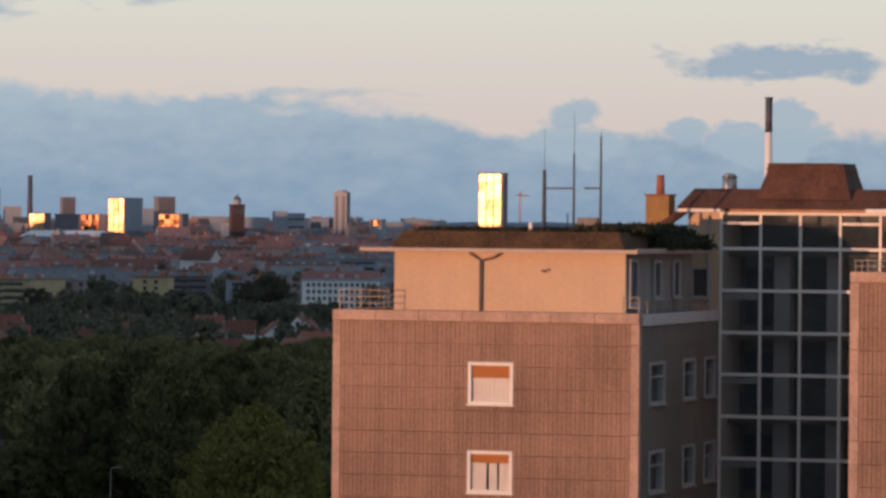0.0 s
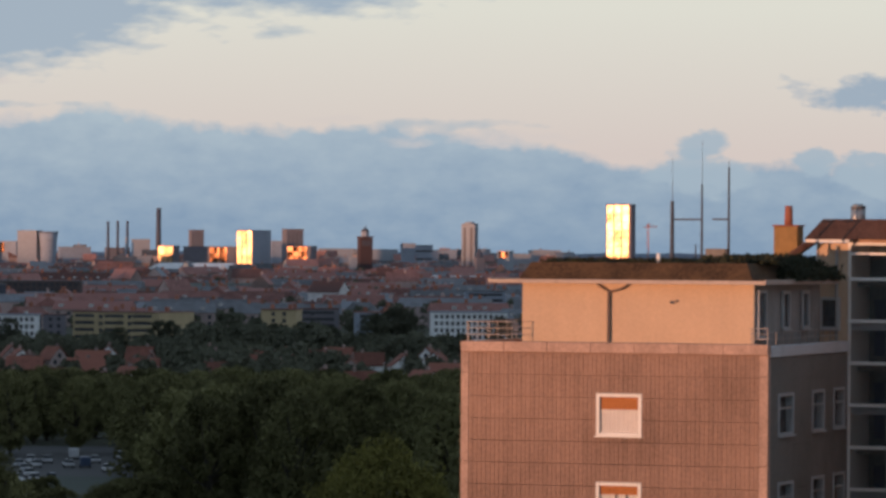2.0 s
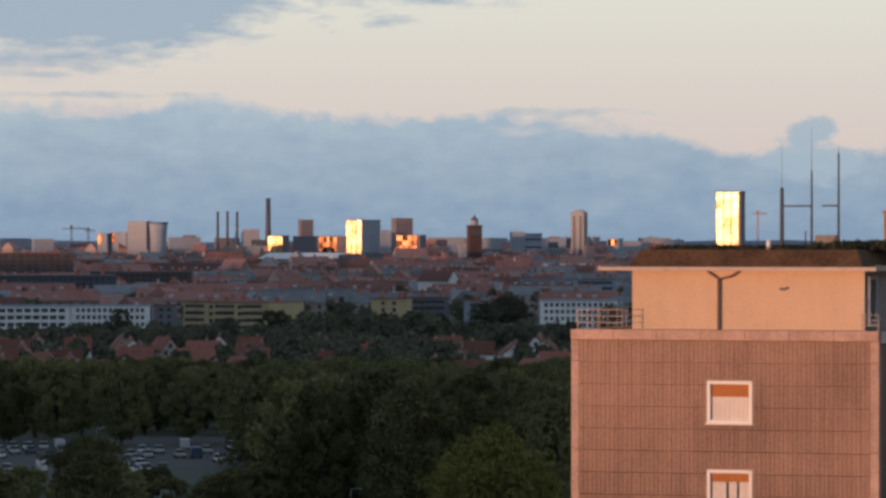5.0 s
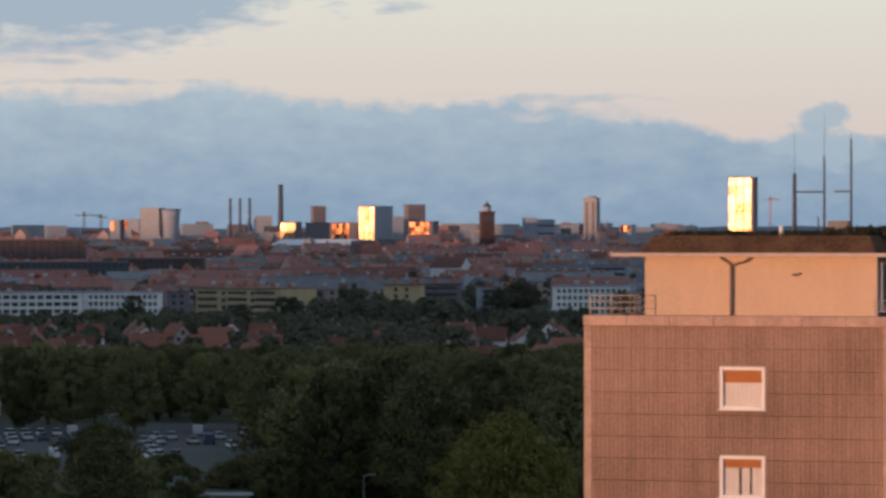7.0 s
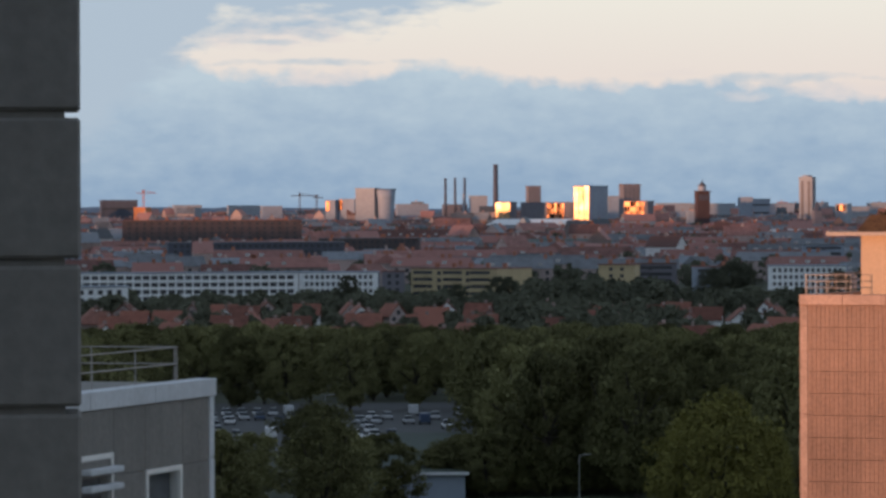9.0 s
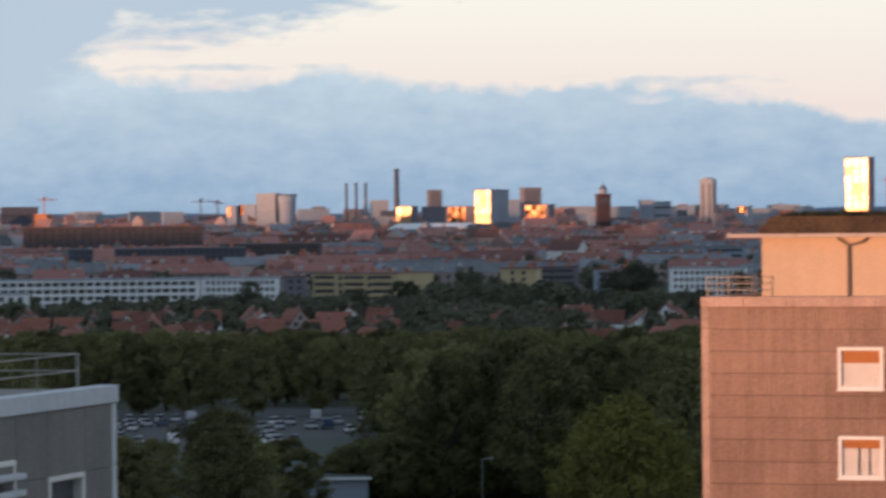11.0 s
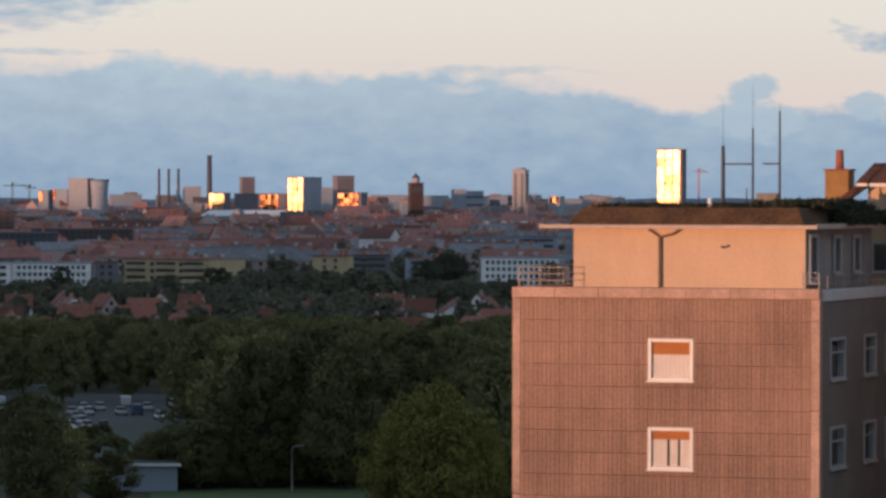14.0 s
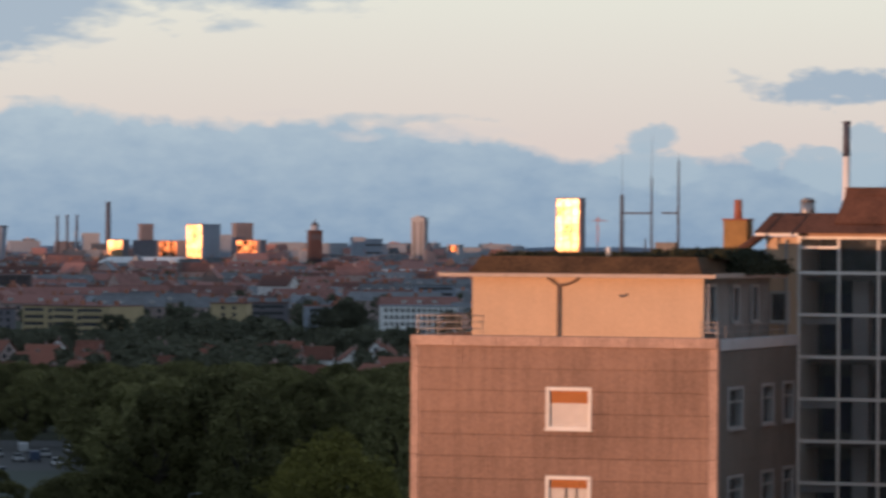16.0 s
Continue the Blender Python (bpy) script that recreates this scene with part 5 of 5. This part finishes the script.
LIGHT_TREE = tree_meshes(9, 16.0, 5.6, 170, 0.22, LEAF_LIGHT)
rng = random.Random(77)
for b, dd, hgt, wide in ((0.05, 500, 17.0, 1.05), (-0.45, 515, 13.5, 0.9), (0.55, 510, 13.0, 0.8)):
    t = thing("tree", spot(b, dd, 0, rng.uniform(0, 360)), "yellow-green broadleaf tree in front of the dark park", "tree", "park trees")
    t.scale = (hgt / 16 * wide, hgt / 16 * wide, hgt / 16)
    piece("trunk", LIGHT_TREE[0], t)
    piece("crown", LIGHT_TREE[1], t)

# ---- car park in the clearing ----
ASPHALT = mat("worn asphalt", (0.06, 0.062, 0.065), 0.9, scale=0.2, vary=0.25, fine=20)


def car_park():
    bm = B()
    corners = [spot(b, d).translation for b, d in ((-7.6, 700), (-2.8, 700), (-2.8, 880), (-7.6, 880))]
    lo = [(c.x, c.y, 0.0) for c in corners]
    prism(bm, lo, [(x, y, 0.06) for x, y, z in lo])
    tagged(new("pavement", mesh_of(bm, ASPHALT, "pavement")), "worn grey asphalt car park among the trees", "car park", kind="structure")


car_park()
CAR_PAINTS = [mat("car paint " + n, c, 0.3, 0.2, scale=0.5, vary=0.05) for n, c in (("white", (0.75, 0.76, 0.78)), ("silver", (0.5, 0.52, 0.55)), ("blue", (0.06, 0.09, 0.16)), ("red", (0.25, 0.04, 0.03)))]
CAR_GLASS = mat("car glass", (0.03, 0.035, 0.04), 0.1, scale=1.0, vary=0.1)
TYRE = mat("black rubber", (0.02, 0.02, 0.02), 0.9, scale=5.0, vary=0.1)


def car(paint, van=False):
    t = thing("car", Matrix.Identity(4), "parked van" if van else "parked car", "car", "parked cars")
    hh = 1.9 if van else 0.85
    bm = box(B(), -2.2, 2.2, -0.88, 0.88, 0.35, hh, 0.12)
    part("body", bm, paint, t)
    if not van:
        part("cabin", frustum(B(), -1.5, 1.2, -0.80, 0.80, 0.851, 1.42, 0.45, 0.55, 0.12, 0.12), CAR_GLASS, t)
        part("roof", box(B(), -1.0, 0.6, -0.66, 0.66, 1.421, 1.47, 0.02), paint, t)
    else:
        part("windscreen", box(B(), 2.201, 2.22, -0.75, 0.75, 1.1, 1.7), CAR_GLASS, t)
    for x in (-1.35, 1.35):
        for y in (-0.9, 0.7):
            bm = B()
            bmesh.ops.create_cone(bm, cap_ends=True, segments=14, radius1=0.32, radius2=0.32, depth=0.2, matrix=pose(x, y + 0.1, 0.32, 90))
            part("wheel", bm, TYRE, t)
    return t


def cars():
    rng = random.Random(8)
    for row, d in enumerate((716, 730, 746, 762, 778, 794, 810, 826)):
        b = -7.3
        while b < -3.0:
            if rng.random() < 0.42 and not (d < 740 and -4.3 < b < -3.2):
                p, v = rng.choice((0, 0, 0, 1, 1, 1, 2)), rng.random() < 0.06
                key = (p, v)
                if key not in CARS:
                    CARS[key] = car(CAR_PAINTS[p], v)
                    tagged(CARS[key], ("white", "silver", "dark blue", "red")[p] + (" van parked on the asphalt" if v else " car parked on the asphalt"))
                    CARS[key].matrix_basis = spot(b, d, 0.06, 90 + rng.uniform(-4, 4))
                else:
                    copy_thing(CARS[key], spot(b, d, 0.06, 90 + rng.uniform(-4, 4)))
            b += math.degrees(2.8 / d)


CARS = {}
cars()
t = thing("shed", spot(-3.70, 590, 0.0, -1), "long low hall with a dull green felt roof", "building")
part("wall", box(B(), -5.5, 5.5, 0, 100, 0, 3.2), FAR_GREY, t)
part("roof", box(B(), -6, 6, -0.6, 100.6, 3.21, 3.7, 0.05), mat("dull green roof felt", (0.042, 0.060, 0.048), 0.9, scale=0.3, vary=0.3), t)
part("eaves_band", box(B(), -6.02, 6.02, -0.66, -0.61, 3.25, 3.65), GREY_EDGE, t)

bm = B()
corners = [spot(b, d).translation for b, d in ((-3.5, 545), (-0.4, 545), (-0.4, 594), (-3.5, 594))]
prism(bm, [(c.x, c.y, 0.004) for c in corners], [(c.x, c.y, 0.03) for c in corners])
tagged(new("lawn", mesh_of(bm, mat("mown grass", (0.075, 0.115, 0.04), 1.0, scale=0.1, vary=0.3, fine=20), "lawn")), "mown green lawn in front of the park trees", "lawn", kind="structure")


def street_lamp(bearing, d, height):
    t = thing("street_lamp", spot(bearing, d, 0.0), "slim grey steel street lamp among park trees", "street lamp", "park lamps")
    part("pole", cyl(B(), 0, 0, 0, height, 0.09, 0.05, 8), STEEL, t)
    part("arm", bar(B(), (0, 0, height - 0.05), (0.9, 0, height + 0.1), 0.05), STEEL, t)
    part("head", box(B(), 0.8, 1.5, -0.12, 0.12, height + 0.05, height + 0.16, 0.03), STEEL, t)


street_lamp(-2.66, 690, 9.0)
street_lamp(-1.74, 585, 6.0)
street_lamp(-4.9, 700, 9.0)


# ---- the neighbouring grey block and the wall beside the eye ----
def grey_block():
    d = 105.0
    b = radians(-6.29)
    top = H - 3.95
    ang = math.degrees(math.atan2(0.972, 0.226))
    t = thing("grey_block", pose(d * math.sin(b), d * math.cos(b), 0, 0, 0, ang), "grey concrete block with pale coping, in the shade", "building")
    # local x runs from the far corner's back towards +x away from the eye; the seen face lies along -x at y = 0
    L = 16.0
    part("wall", box(B(), -L, -0.02, 0.26, 6.0, 0, top - 0.1), GREY_CLAD, t)
    for k in range(4):
        part("coping", box(B(), -L + k * L / 4 + 0.004, -L + (k + 1) * L / 4 - 0.004 + (0.05 if k == 3 else 0), -0.06, 0.4, top - 0.40, top, 0.015), GREY_EDGE, t)
    z = top - 0.41
    while z > top - 8:
        part("corner_post", box(B(), -0.30, 0.0, -0.02, 0.5, z - 1.38, z, 0.012), GREY_EDGE, t)
        z -= 1.40
    # slabs around the openings
    wins = ((-3.3, 2.3, top - 3.05, 2.4), (-7.6, 2.2, top - 2.55, 2.4))
    for i, (x0, x1) in enumerate(((-0.31, -2.1), (-2.1, -4.5), (-4.5, -6.45), (-6.45, -8.75), (-8.75, -12.0), (-12.0, -L))):
        rows = ((top - 0.41, top - 1.85), (top - 1.85, top - 3.3), (top - 3.3, top - 4.7), (top - 4.7, top - 6.1))
        for r, (za, zb) in enumerate(rows):
            if i in (1, 3) and r in (1, 2):
                continue
            piece("cladding_panel", panel_mesh(abs(x1 - x0) - 0.012, za - zb - 0.012, 1, GREY_CLAD, "wall_panel", 0.25), t, (x0 + x1) / 2, 0.0, (za + zb) / 2)
    for x, w, z, h in wins:
        part("lintel", box(B(), x - 1.2, x + 1.2, 0.01, 0.25, z + h / 2, max(top - 1.855, z + h / 2 + 0.05)), GREY_CLAD, t)
        window(t, x, z, w, h, 0.03, 0.0, None, depth=0.22)
    for k in range(6):
        part("louvre", box(B(), -8.55, -6.6, -0.30, -0.055, top - 1.75 - 0.36 * k, top - 1.62 - 0.36 * k, 0.02), GREY_EDGE, t, "white louvre slat")
    return t, top


block2, top2 = grey_block()
m2 = block2.matrix_basis
railing("railing", m2 @ pose(-12.2, 0.35, top2), 10.7, 0.75, 5, 2, RAIL, "thin pale metal railing on the flat roof")
railing("railing", m2 @ pose(-1.5, 0.4, top2, 0, 0, 90), 6.0, 0.75, 4, 2, RAIL, "thin pale metal railing on the flat roof")


def estate_block():
    """A plain unseen high-rise added behind the eye, which keeps the sun off the grey block."""
    b = radians(SUN_AZ)
    to = Vector((math.sin(b), math.cos(b), 0))
    c = to * 150 + Vector((to.y, -to.x, 0)) * 78.5
    t = thing("estate_block", pose(c.x, c.y, 0, 0, 0, -SUN_AZ), "unseen plain grey high-rise added to shade the grey block", "building")
    part("wall", box(B(), -9.6, 9.6, -6, 6, 0, H - 0.6), GREY_CLAD, t)
    part("coping", box(B(), -9.7, 9.7, -6.1, 6.1, H - 0.59, H - 0.2, 0.02), GREY_EDGE, t)


estate_block()


def near_wall():
    """The end of the eye's own building: stacked concrete slabs with open joints."""
    d = 29.0
    t = thing("near_block", spot(-7.93, d, 0, 0), "grey concrete slab wall with open joints, close by", "building")
    part("wall", box(B(), -6.0, -0.10, 0.06, 0.8, 0, H + 4), GREY_CLAD, t)
    # tall unseen wall, added to keep the sun off the slabs
    part("wall", box(B(), -12.0, -6.01, -40.0, 0.8, 0, H + 9), GREY_CLAD, t)
    hgt = 0.933
    m = t.matrix_basis.inverted()
    slab = part("balcony_floor", box(B(), -6.0, 1.6, -1.8, 1.0, -0.16, 0.0, 0.01), GREY_EDGE, t)
    slab.matrix_basis = m @ pose(0, 0, H - 1.6)
    tops = [H + 0.60 + hgt * k for k in range(-8, 4)]
    for zt in tops:
        for k in range(3):
            x1 = -1.9 * k - (0.0 if k == 0 else 0.008)
            bm = box(B(), -1.9 * (k + 1), x1, 0.0, 0.9, 0, hgt - 0.05, 0.02)
            part("concrete_slab", bm, GREY_CLAD, t).location = (0, 0, zt - hgt)
    return t


near_wall()
